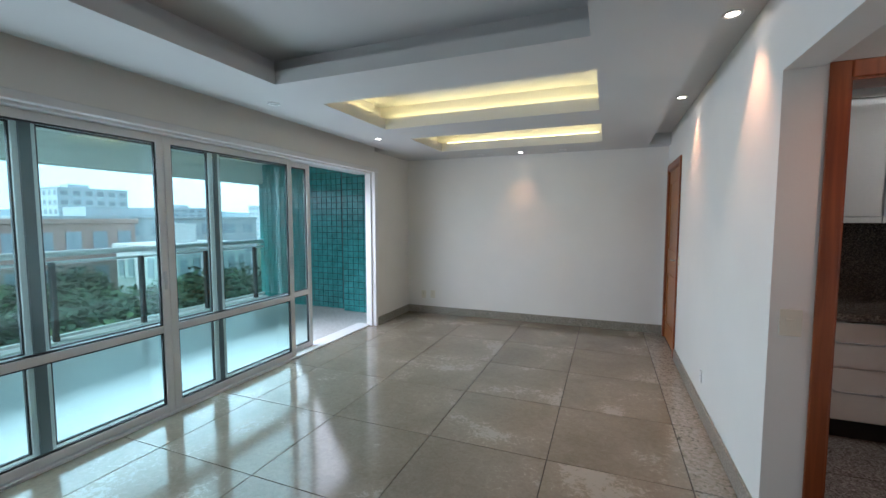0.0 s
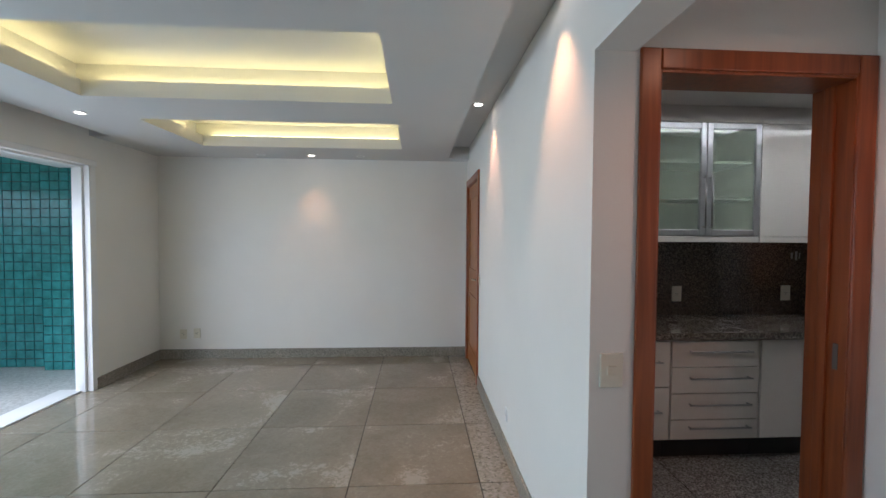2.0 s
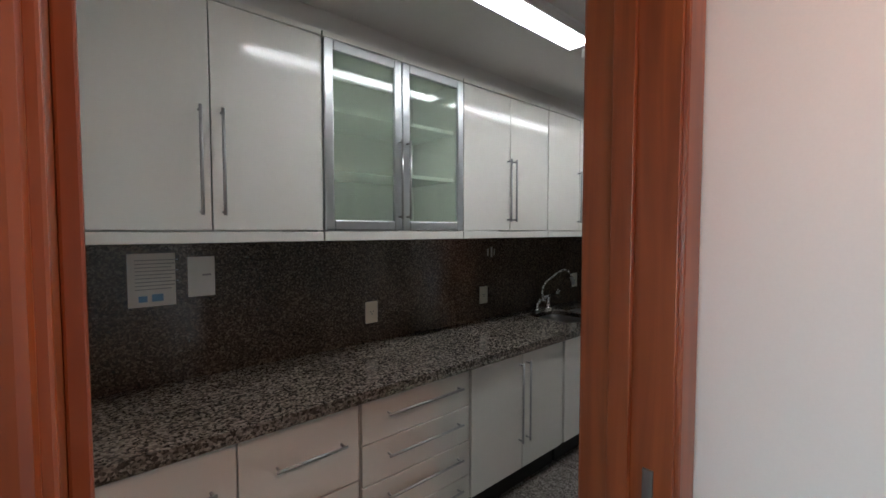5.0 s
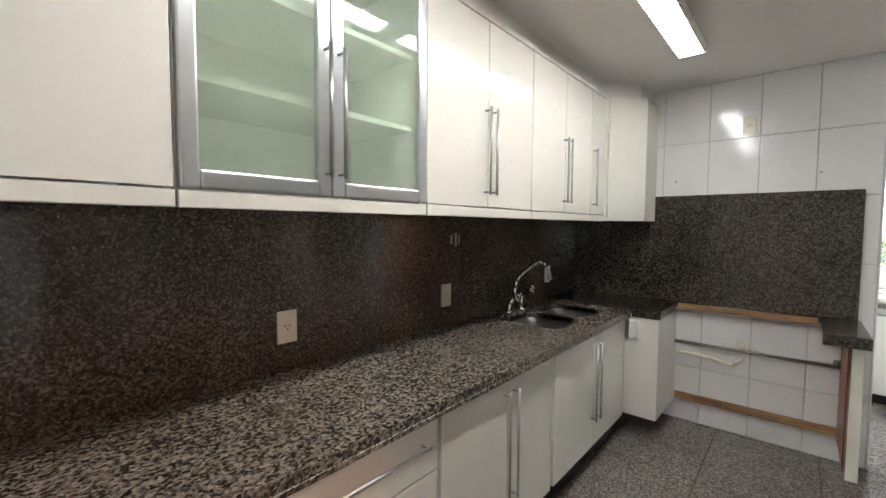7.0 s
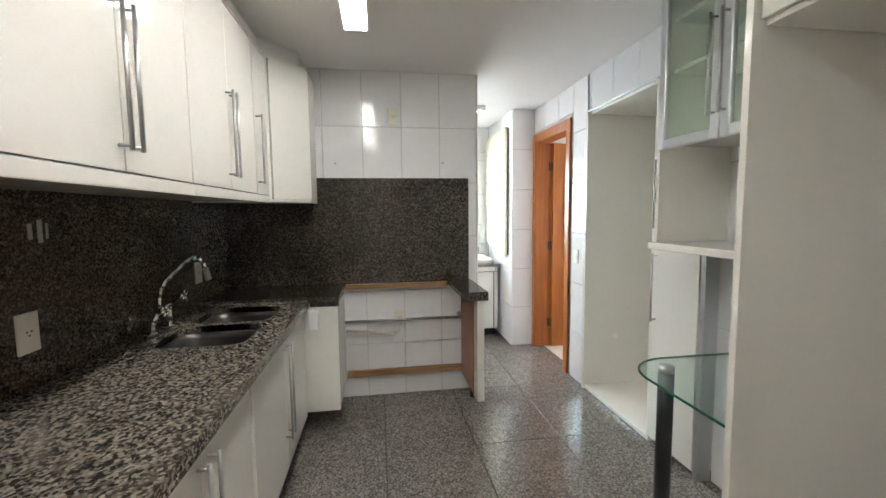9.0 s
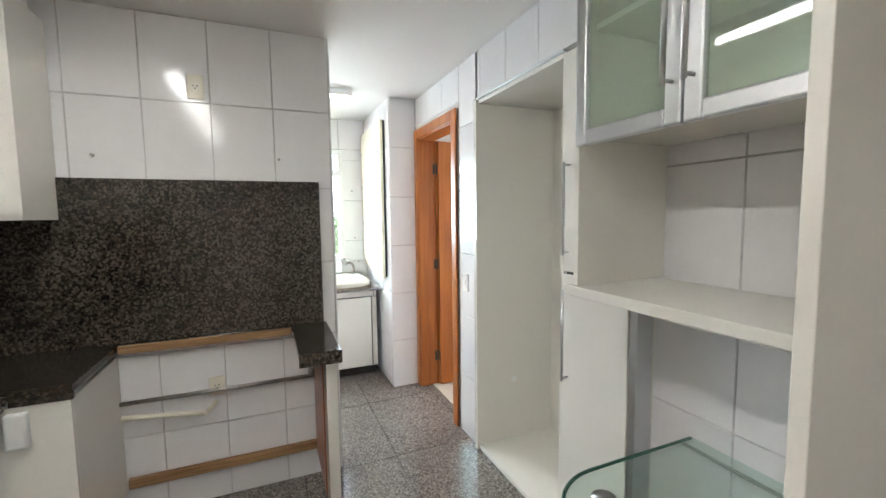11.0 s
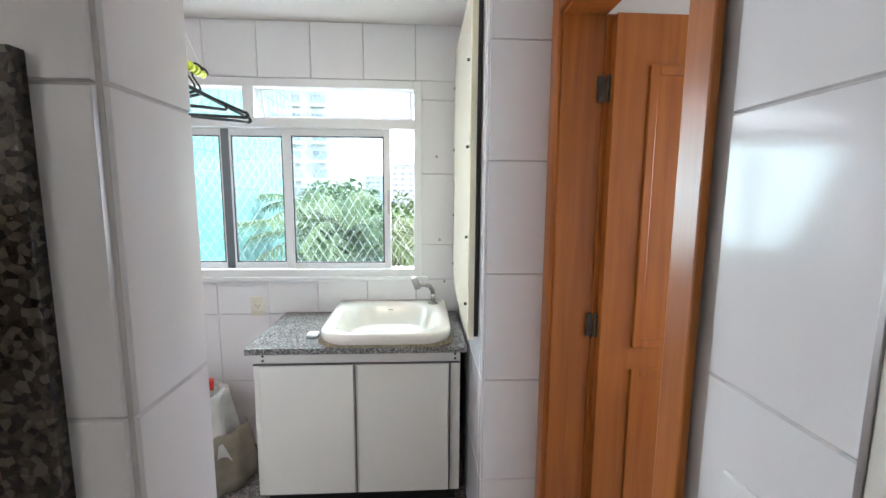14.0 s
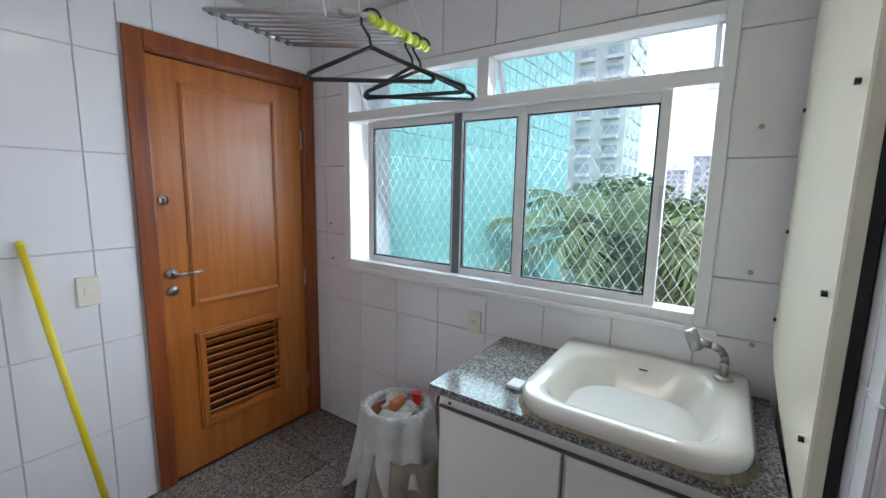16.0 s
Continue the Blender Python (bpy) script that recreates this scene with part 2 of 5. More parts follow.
DARKDOOR = wood("entrance_door_wood", (0.25, 0.085, 0.018), (0.38, 0.15, 0.035), 0.35)
RAWWOOD = wood("raw_batten_wood", (0.2, 0.11, 0.05), (0.42, 0.26, 0.13), 0.8, 'Y')
PLATE = mat("ivory_plastic", (0.72, 0.68, 0.56), 0.35, var=0.03)
WPLATE = mat("white_plastic", (0.8, 0.8, 0.78), 0.3, var=0.02)
PANE = glass("green_tinted_glass", (0.87, 0.972, 0.968))
PANE_L = glass("pale_green_glass", (0.92, 0.985, 0.985))
CLEAR = glass("clear_glass", (0.97, 0.985, 0.98))
TABLEGLASS = glass("float_glass", (0.88, 0.95, 0.92))
GLASSEDGE = mat("glass_edge", (0.02, 0.10, 0.07), 0.15)
FROST = bpy.data.materials.new("etched_green_glass")
FROST.use_nodes = True
fb = FROST.node_tree.nodes["Principled BSDF"]
fb.inputs["Base Color"].default_value = (0.80, 0.91, 0.80, 1)
fb.inputs["Roughness"].default_value = 0.16
fb.inputs["Transmission Weight"].default_value = 0.9
fb.inputs["IOR"].default_value = 1.06
fb.inputs["Coat Weight"].default_value = 1.0
fb.inputs["Coat Roughness"].default_value = 0.03
TUBE = glow("fluorescent_diffuser", (1.0, 0.95, 0.86), 8.0)
TUBE2 = glow("warm_diffuser", (1.0, 0.86, 0.62), 5.0)
COVE = glow("cove_tube", (1.0, 0.80, 0.32), 7.0)
BULB = glow("halogen_bulb", (1.0, 0.85, 0.65), 14.0)
GREENTILE = mat("sea_green_mosaic", (0.035, 0.22, 0.22), 0.12, var=0.25, scale=9, fine=30)
GREENWALL = mat("turquoise_mosaic", (0.19, 0.44, 0.42), 0.3, var=0.1, scale=5)
CERAMIC = mat("white_ceramic", (0.76, 0.725, 0.64), 0.12, var=0.03, coat=0.5)
GRIME = mat("old_sealant", (0.30, 0.25, 0.16), 0.8, var=0.4, scale=30)
YELLOWP = mat("yellow_plastic", (0.75, 0.62, 0.02), 0.35)
LIME = mat("yellow_tape", (0.65, 0.75, 0.04), 0.4, var=0.2, scale=50)
BLACKP = mat("black_plastic", (0.012, 0.013, 0.014), 0.35)
CLOTH = mat("grey_white_cloth", (0.55, 0.54, 0.50), 0.9, var=0.15, scale=12, bump=0.4, fine=300)
CLOTH2 = mat("khaki_cloth", (0.26, 0.23, 0.17), 0.9, var=0.2, scale=12, bump=0.4, fine=300)
ORANGEP = mat("terracotta_plastic", (0.45, 0.16, 0.06), 0.5)
REDP = mat("red_plastic", (0.6, 0.03, 0.02), 0.4)
BUCKET = mat("grey_bucket_plastic", (0.6, 0.6, 0.57), 0.4)
CREAM = mat("cream_varnished_board", (0.80, 0.76, 0.58), 0.12, var=0.03, scale=3)
PAPER = mat("paper", (0.78, 0.77, 0.73), 0.8, var=0.03)
INK = mat("ink", (0.35, 0.35, 0.36), 0.8)
BLUE = mat("blue_ink", (0.15, 0.3, 0.5), 0.8)
FOLIAGE = mat("foliage", (0.08, 0.14, 0.045), 0.7, var=0.5, scale=0.6, fine=6)
FOLIAGE2 = mat("dark_foliage", (0.03, 0.065, 0.025), 0.7, var=0.5, scale=0.6, fine=6)
# foliage colour with the sunlight painted in, for the eastern trees
LEAFLIGHT = mat("pale_sunlit_foliage", (0.12, 0.2, 0.07), 0.7, var=0.4, scale=0.6, fine=6)
PALM = mat("palm_green", (0.12, 0.16, 0.065), 0.5, var=0.4, scale=2)
BARK = mat("bark", (0.12, 0.09, 0.06), 0.9, var=0.3)
GROUND = mat("ground_grass", (0.09, 0.11, 0.06), 0.9, var=0.4, scale=0.05, fine=0.8)
ROAD = mat("asphalt", (0.06, 0.06, 0.06), 0.9, var=0.2, scale=0.3)
WHITEB = mat("white_render_wall", (0.62, 0.62, 0.60), 0.8, var=0.06, scale=0.3)
PINKB = mat("pink_render_wall", (0.46, 0.30, 0.25), 0.8, var=0.08, scale=0.3)
GREYB = mat("grey_roof_sheet", (0.42, 0.45, 0.47), 0.6, var=0.1, scale=0.3)
# haze over the far blocks is put into this pale bluish colour
BLUEB = mat("haze_painted_far_building", (0.58, 0.62, 0.66), 0.8, var=0.08, scale=0.05)
# window glass colour lightened to carry the haze in front of it
GLASSB = mat("haze_paled_window_glass", (0.34, 0.385, 0.42), 0.2, var=0.15, scale=0.4)
RAILGLASS = glass("railing_glass", (0.78, 0.87, 0.85))
NETMAT = mat("nylon_net", (0.75, 0.77, 0.74), 0.6)


# mesh building


class Shape:
    """Collects boxes, rods and prisms in world metres into one mesh."""

    def __init__(self):
        self.bm = bmesh.new()

    def box(self, x0, x1, y0, y1, z0, z1, bev=0.0):
        x0, x1, y0, y1, z0, z1 = min(x0, x1), max(x0, x1), min(y0, y1), max(y0, y1), min(z0, z1), max(z0, z1)
        r = bmesh.ops.create_cube(self.bm, size=1.0, matrix=Matrix.LocRotScale(((x0 + x1) / 2, (y0 + y1) / 2, (z0 + z1) / 2), None, (x1 - x0, y1 - y0, z1 - z0)))
        if bev:
            vs = set(r["verts"])
            es = [e for e in self.bm.edges if e.verts[0] in vs and e.verts[1] in vs]
            bmesh.ops.bevel(self.bm, geom=es, offset=bev, segments=2, affect='EDGES', profile=0.5)
        return self

    def rod(self, a, b, r, seg=12, r2=None):
        a, b = Vector(a), Vector(b)
        d = b - a
        m = Matrix.Translation((a + b) / 2) @ d.to_track_quat('Z', 'Y').to_matrix().to_4x4()
        bmesh.ops.create_cone(self.bm, cap_ends=True, segments=seg, radius1=r, radius2=r if r2 is None else r2, depth=d.length, matrix=m)
        return self

    def path(self, pts, r, seg=8):
        for a, b in zip(pts, pts[1:]):
            self.rod(a, b, r, seg)
        for p in pts[1:-1]:
            bmesh.ops.create_icosphere(self.bm, subdivisions=2, radius=r, matrix=Matrix.Translation(p))
        return self

    def ball(self, p, r, s=(1, 1, 1), sub=2):
        bmesh.ops.create_icosphere(self.bm, subdivisions=sub, radius=r, matrix=Matrix.LocRotScale(p, None, s))
        return self

    def prism(self, pts, z0, z1):
        """Polygon in x, y raised from z0 to z1."""
        lo = [self.bm.verts.new((x, y, z0)) for x, y in pts]
        hi = [self.bm.verts.new((x, y, z1)) for x, y in pts]
        self.bm.faces.new(lo[::-1]), self.bm.faces.new(hi)
        for i in range(len(pts)):
            j = (i + 1) % len(pts)
            self.bm.faces.new((lo[i], lo[j], hi[j], hi[i]))
        return self

    def rings(self, rings, close_lo=True, close_hi=True):
        """Skin over rings of points with the same count."""
        vs = [[self.bm.verts.new(p) for p in ring] for ring in rings]
        for a, b in zip(vs, vs[1:]):
            for i in range(len(a)):
                j = (i + 1) % len(a)
                self.bm.faces.new((a[i], a[j], b[j], b[i]))
        if close_lo:
            self.bm.faces.new(vs[0][::-1])
        if close_hi:
            self.bm.faces.new(vs[-1])
        return self

    def mesh(self, name, base, material, smooth=False):
        bmesh.ops.recalc_face_normals(self.bm, faces=self.bm.faces)
        bmesh.ops.translate(self.bm, verts=self.bm.verts, vec=-Vector(base))
        me = bpy.data.meshes.new(name)
        self.bm.to_mesh(me)
        self.bm.free()
        me.materials.append(material)
        if smooth:
            for p in me.polygons:
                p.use_smooth = True
        return me


def solid(name, shape, material, base=(0, 0, 0), label="", category="", group="", kind="", smooth=False):
    """A top-level thing of one mesh."""
    ob = new(name, shape.mesh(name, base, material, smooth))
    ob.location = base
    return tagged(ob, label, category, group, kind)


def thing(name, base, label, category, group="", kind=""):
    ob = new(name)
    ob.location = base
    ob.empty_display_size = 0.05
    return tagged(ob, label, category, group, kind)


def part(parent, name, shape, material, label="", smooth=False, kind=""):
    base = Vector((0, 0, 0))
    up = parent
    while up:
        base += up.location
        up = up.parent
    ob = new(name, shape.mesh(name, base, material, smooth))
    ob.parent = parent
    return tagged(ob, label, kind=kind)


S = Shape


def structure(name, shape, material, label=""):
    return solid(name, shape, material, label=label, kind="structure")


# large structure: living room
CZ = 2.456
s = S()
s.box(0.85, 1.0, 2.38, 5.09, 0, 2.9).box(0.85, 1.0, 6.02, 6.13, 0, 2.9).box(0.85, 1.0, 5.09, 6.02, 2.16, 2.9)
s.box(0.85, 1.0, -2.2, 2.38, 2.185, 2.9)
wall_east = structure("wall_living_east", s, PAINT, "cream painted living room wall with passage lintel")
wall_north = structure("wall_living_north", S().box(-3.25, 1.0, 6.13, 6.3, 0, 2.9), PAINT, "plain cream painted end wall")
s = S().box(-3.02, -2.9, 5.12, 6.13, 0, 2.9).box(-3.22, -2.9, -2.2, 5.12, 2.2, 2.9).box(-3.22, -2.9, -2.2, -0.5, 0, 2.2)
structure("wall_living_west", s, PAINT, "cream painted wall round the sliding windows")
structure("wall_living_south", S().box(-3.25, 2.1, -2.35, -2.2, 0, 2.9), PAINT, "plain painted wall behind")

# hall in front of the kitchen door
s = S()
s.box(1.0, 1.06, 2.38, 2.53, 0, 2.9).box(1.86, 1.92, 2.38, 2.53, 0, 2.9).box(1.06, 1.86, 2.38, 2.53, 2.13, 2.9)
structure("wall_kitchen_door", s, PAINT, "painted wall round the kitchen doorway")
structure("wall_hall_east", S().box(1.92, 2.02, -2.2, 2.53, 0, 2.9), PAINT, "smooth painted hall wall in warm light")
structure("ceiling_hall", S().box(1.0, 1.92, -2.2, 2.38, 2.44, 2.5), CEIL_SHADED)
structure("floor_base_living", S().box(-3.2, 1.95, -2.2, 6.13, -0.2, -0.006), JOINT)

# dropped ceiling with coffers


def slab_with_holes(x0, x1, y0, y1, z0, z1, holes):
    sh = S()
    ys = sorted({y0, y1, *[v for h in holes for v in h[2:4]]})
    for a, b in zip(ys, ys[1:]):
        hs = sorted([h for h in holes if h[2] <= a + 1e-6 and h[3] >= b - 1e-6])
        x = x0
        for h in hs:
            if h[0] > x:
                sh.box(x, h[0], a, b, z0, z1)
            x = h[1]
        if x1 > x:
            sh.box(x, x1, a, b, z0, z1)
    return sh


HOLES = [(-2.05, 0.028, 0.2, 2.36), (-2.055, 0.045, 2.885, 3.91), (-2.035, 0.055, 4.46, 5.46)]
ceil_shape = slab_with_holes(-2.9, 0.85, -2.2, 6.13, CZ, 2.55, HOLES + [(-2.9, -2.72, -2.2, 5.1), (0.6, 0.85, -2.2, 5.95)])
ceil_shape.box(-2.9, -2.72, -2.2, 5.1, 2.62, 2.66).box(0.6, 0.85, -2.2, 5.95, 2.6, 2.66)
ceil_shape.box(-2.72, -2.7, -2.2, 5.1, 2.55, 2.66).box(0.58, 0.6, -2.2, 5.95, 2.55, 2.66)
ceil_shape.box(-2.9, -2.72, 5.1, 5.12, 2.55, 2.66).box(0.6, 0.85, 5.95, 5.97, 2.55, 2.66)
for i, (hx0, hx1, hy0, hy1) in enumerate(HOLES):
    g, top = (0.13, 2.72) if i else (0.10, 2.66)
    ceil_shape.box(hx0 - g, hx1 + g, hy0 - g, hy1 + g, top, top + 0.03)
    if i:
        ceil_shape.box(hx0 - 0.012, hx0, hy0, hy1, 2.55, 2.566).box(hx1, hx1 + 0.012, hy0, hy1, 2.55, 2.566)
        ceil_shape.box(hx0 - 0.012, hx1 + 0.012, hy0 - 0.012, hy0, 2.55, 2.566).box(hx0 - 0.012, hx1 + 0.012, hy1, hy1 + 0.012, 2.55, 2.566)
    ceil_shape.box(hx0 - g - 0.02, hx0 - g, hy0 - g, hy1 + g, 2.55, top + 0.03).box(hx1 + g, hx1 + g + 0.02, hy0 - g, hy1 + g, 2.55, top + 0.03)
    ceil_shape.box(hx0 - g, hx1 + g, hy0 - g - 0.02, hy0 - g, 2.55, top + 0.03).box(hx0 - g, hx1 + g, hy1 + g, hy1 + g + 0.02, 2.55, top + 0.03)
structure("ceiling_living", ceil_shape, CEIL_SHADED, "white plaster dropped ceiling with recessed coffers")
structure("ceiling_slab", S().box(-3.3, 7.3, -2.4, 6.4, 2.9, 3.0), CEIL_SHADED)
for hx0, hx1, hy0, hy1 in HOLES[1:]:
    for xx in (hx0 - 0.09, hx1 + 0.09):
        solid("cove_lamp", S().rod((xx, hy0 + 0.03, 2.573), (xx, hy1 - 0.03, 2.573), 0.014, 8), COVE, label="warm yellow fluorescent tube hidden in the ceiling coffer", category="lamp", group="cove tubes")
    for yy in (hy0 - 0.09, hy1 + 0.09):
        solid("cove_lamp", S().rod((hx0 + 0.05, yy, 2.575), (hx1 - 0.05, yy, 2.575), 0.014, 8), COVE, label="warm yellow fluorescent tube hidden in the ceiling coffer", category="lamp", group="cove tubes")

# skirting
bb = S().box(-2.9, 0.85, 6.112, 6.13, 0, 0.115, 0.004).box(-2.9, -2.882, 5.12, 6.112, 0, 0.115, 0.004).box(-2.98, -2.9, 5.102, 5.12, 0, 0.115, 0.003)
bb.box(0.832, 0.85, 2.362, 5.03, 0, 0.115, 0.004).box(0.85, 0.99, 2.362, 2.38, 0, 0.115, 0.004)
bb.box(1.90, 1.92, -2.2, 2.35, 0, 0.115, 0.004)
structure("baseboard_living", bb, STONE, "polished beige stone skirting board")

# sliding windows in the living room


def frame_rect(sh, x0, x1, y0, y1, z0, z1, w, bev=0.004):
    sh.box(x0, x1, y0, y0 + w, z0, z1, bev).box(x0, x1, y1 - w, y1, z0, z1, bev)
    sh.box(x0, x1, y0 + w, y1 - w, z0, z0 + w, bev).box(x0, x1, y0 + w, y1 - w, z1 - w, z1, bev)
    return sh


trim = S().box(-3.2, -2.94, -0.5, 5.12, 2.15, 2.2, 0.004).box(-3.03, -2.94, 5.045, 5.12, 0, 2.15, 0.004).box(-3.2, -2.98, -0.5, 5.08, -0.005, 0.018, 0.003)
trim.box(-2.94, -2.885, -0.5, 5.17, 2.17, 2.225, 0.005).box(-2.94, -2.885, 5.07, 5.15, 0, 2.17, 0.005)
structure("window_frame_living", trim, WHITE_ALU, "white aluminium sliding window frame with tracks")


def sliding_panel(y0, y1, x, inner):
    th = thing("sliding_window", (x, (y0 + y1) / 2, 0.02), "tall white aluminium sliding window with green tinted panes", "window", "sliding windows", "structure")
    fr = frame_rect(S(), x - 0.022, x + 0.022, y0, y1, 0.02, 2.148, 0.055)
    fr.box(x - 0.022, x + 0.022, y0 + 0.055, y1 - 0.055, 0.645, 0.70, 0.003)
    part(th, "frame", fr, WHITE_ALU)
    gk = S()
    for a, b in ((0.075, 0.645), (0.70, 2.093)):
        frame_rect(gk, x - 0.010, x + 0.010, y0 + 0.055, y1 - 0.055, a, b, 0.011, 0)
    part(th, "gasket", gk, RUBBER)
    for a, b in ((0.08, 0.64), (0.705, 2.09)):
        p = part(th, "pane", S().box(x - 0.002, x + 0.002, y0 + 0.06, y1 - 0.06, a, b), PANE)
        p.visible_shadow = False
    if inner:
        part(th, "pull", S().box(x + 0.022, x + 0.034, y1 - 0.04, y1 - 0.02, 0.98, 1.12, 0.004), ALU)


for a, b, x, inn in ((-0.35, 0.85, -3.03, True), (0.855, 2.205, -3.03, True), (2.21, 3.575, -3.03, True), (-0.2, 1.43, -3.12, False), (1.435, 2.71, -3.12, False), (2.715, 3.97, -3.12, False)):
    sliding_panel(a, b, x, inn)
gp = S().box(-3.10, -3.085, 1.405, 1.465, 0.02, 2.14, 0.003).box(-3.10, -3.085, 2.695, 2.735, 0.02, 2.14, 0.003)
structure("window_mullion", gp, GREY_ALU, "grey inner stile of the rear sliding windows")

# balcony
structure("floor_balcony", S().box(-5.95, -3.2, -2.2, 6.2, -0.2, 0.0).box(-3.2, -3.02, 5.08, 5.8, -0.2, 0.0), granite("balcony_tile", [(0.2, (0.36, 0.36, 0.34)), (0.5, (0.46, 0.46, 0.44)), (0.8, (0.55, 0.55, 0.53))], 60, 0.35), "pale balcony floor")
structure("ceiling_balcony", S().box(-5.95, -3.22, -2.2, 6.2, 2.5, 2.9).box(-5.95, -5.7, -2.2, 6.2, 2.15, 2.5).box(-3.22, -3.02, 5.12, 5.74, 2.5, 2.9), PAINT, "white balcony soffit with front beam")
structure("wall_balcony_end", S().box(-3.9, -3.02, 5.74, 6.2, 0, 2.9).box(-5.8, -3.9, 5.86, 6.2, 0, 2.5), mat("dark_green_grout", (0.02, 0.07, 0.07), 0.8))
structure("wall_balcony_south", S().box(-5.95, -3.2, -2.35, -2.2, 0, 2.5), PAINT)


def tile_mesh(w, h, d, bev):
    """A pillowed tile in its own x, z plane, its face to -y."""
    bm = bmesh.new()
    q = [(0, 0), (w, 0), (w, h), (0, h)]
    r = [(bev, bev), (w - bev, bev), (w - bev, h - bev), (bev, h - bev)]
    a = [bm.verts.new((x, 0, z)) for x, z in q]
    b = [bm.verts.new((x, -d, z)) for x, z in r]
    bm.faces.new(b)
    for i in range(4):
        j = (i + 1) % 4
        bm.faces.new((a[i], a[j], b[j], b[i]))
    bmesh.ops.recalc_face_normals(bm, faces=bm.faces)
    me = bpy.data.meshes.new("tile")
    bm.to_mesh(me)
    bm.free()
    return me


# balcony railing
rl = thing("balcony_railing", (-5.75, 2.0, 0.0), "balcony railing with pale tubular top rail, dark posts and glass", "railing", kind="structure")
part(rl, "top_rail", S().rod((-5.75, -2.2, 1.12), (-5.75, 5.86, 1.12), 0.035).rod((-5.75, -2.2, 1.02), (-5.75, 5.86, 1.02), 0.018), WHITE_ALU, smooth=True)
part(rl, "kerb", S().box(-5.85, -5.65, -2.2, 5.86, 0, 0.12, 0.01).box(-5.78, -5.72, -2.2, 5.86, 0.14, 0.18, 0.005), WHITEB)
for k in range(-1, 8):
    yy = -1.145 + k * 0.965
    part(rl, "post", S().box(-5.72, -5.66, yy - 0.025, yy + 0.025, 0.12, 1.03, 0.005), RUBBER)
    pn = part(rl, "pane", S().box(-5.755, -5.745, yy + 0.04, yy + 0.925, 0.18, 0.99), RAILGLASS)
    pn.visible_shadow = False

# kitchen and laundry structure
KZ = 2.47
structure("floor_base_kitchen", S().box(1.0, 7.0, 1.35, 4.35, -0.2, -0.006).box(4.8, 6.2, 0.0, 1.35, -0.2, -0.008), JOINT)
structure("wall_kitchen_north", S().box(0.85, 5.25, 4.21, 4.36, 0, 2.9), PAINT, "kitchen wall behind the counter")
structure("wall_kitchen_end", S().box(5.062, 5.243, 2.345, 4.21, 0, 2.9), GROUT, "white tiled kitchen end wall")
s = S().box(2.02, 3.70, 1.30, 1.413, 0, 2.9).box(3.70, 4.10, 1.0, 1.2, 0, 2.9).box(4.10, 4.9, 0.85, 0.93, 0, 2.9).box(4.908, 4.95, 0.93, 1.493, 0, 2.9)
s.box(3.70, 4.93, 0.93, 1.493, 2.18, 2.9).box(4.93, 5.25, 1.35, 1.493, 0, 2.9).box(5.25, 5.97, 1.35, 1.493, 2.15, 2.9).box(5.97, 6.03, 1.35, 1.493, 0, 2.9)
s.box(6.037, 6.3, 1.35, 1.733, 0, 2.9).box(6.3, 7.1, 1.55, 1.733, 0, 2.9)
structure("wall_kitchen_south", s, GROUT, "white tiled kitchen and laundry wall")
structure("ceiling_kitchen", S().box(0.95, 7.1, 0.0, 4.36, KZ, 2.53), KCEIL, "white kitchen ceiling")
WX = 6.97
s = S().box(WX + 0.007, 7.2, 1.6, 4.4, 0, 1.05).box(WX + 0.007, 7.2, 1.6, 4.4, 2.17, 2.9).box(WX + 0.007, 7.2, 3.86, 4.4, 1.05, 2.17).box(WX + 0.007, 7.2, 1.6, 1.968, 1.05, 2.17)
structure("wall_laundry_window", s, GROUT, "white tiled laundry wall with wide window")
s = S().box(5.243, 6.02, 4.152, 4.4, 0, 2.9).box(6.02, 6.93, 4.152, 4.4, 2.14, 2.9).box(6.93, 7.2, 4.152, 4.4, 0, 2.9)
structure("wall_laundry_door", s, GROUT, "white tiled laundry wall round the service door")
structure("wall_outer_service", S().box(5.9, 7.1, 4.45, 4.5, 0, 2.9), PAINT)
s = S().box(4.95, 5.05, -0.1, 1.35, 0, 2.9).box(6.2, 6.3, -0.1, 1.35, 0, 2.9).box(4.95, 5.1, -0.2, -0.1, 0, 2.9).box(5.9, 6.3, -0.2, -0.1, 0, 2.9).box(5.1, 5.9, -0.2, -0.1, 0, 1.05).box(5.1, 5.9, -0.2, -0.1, 1.95, 2.9)
structure("wall_service_room", s, PAINT, "painted wall of the small service room")
structure("floor_service_room", S().box(5.05, 6.2, -0.1, 1.40, -0.006, 0.004), mat("pale_service_floor", (0.62, 0.58, 0.5), 0.3))

# doors and casings


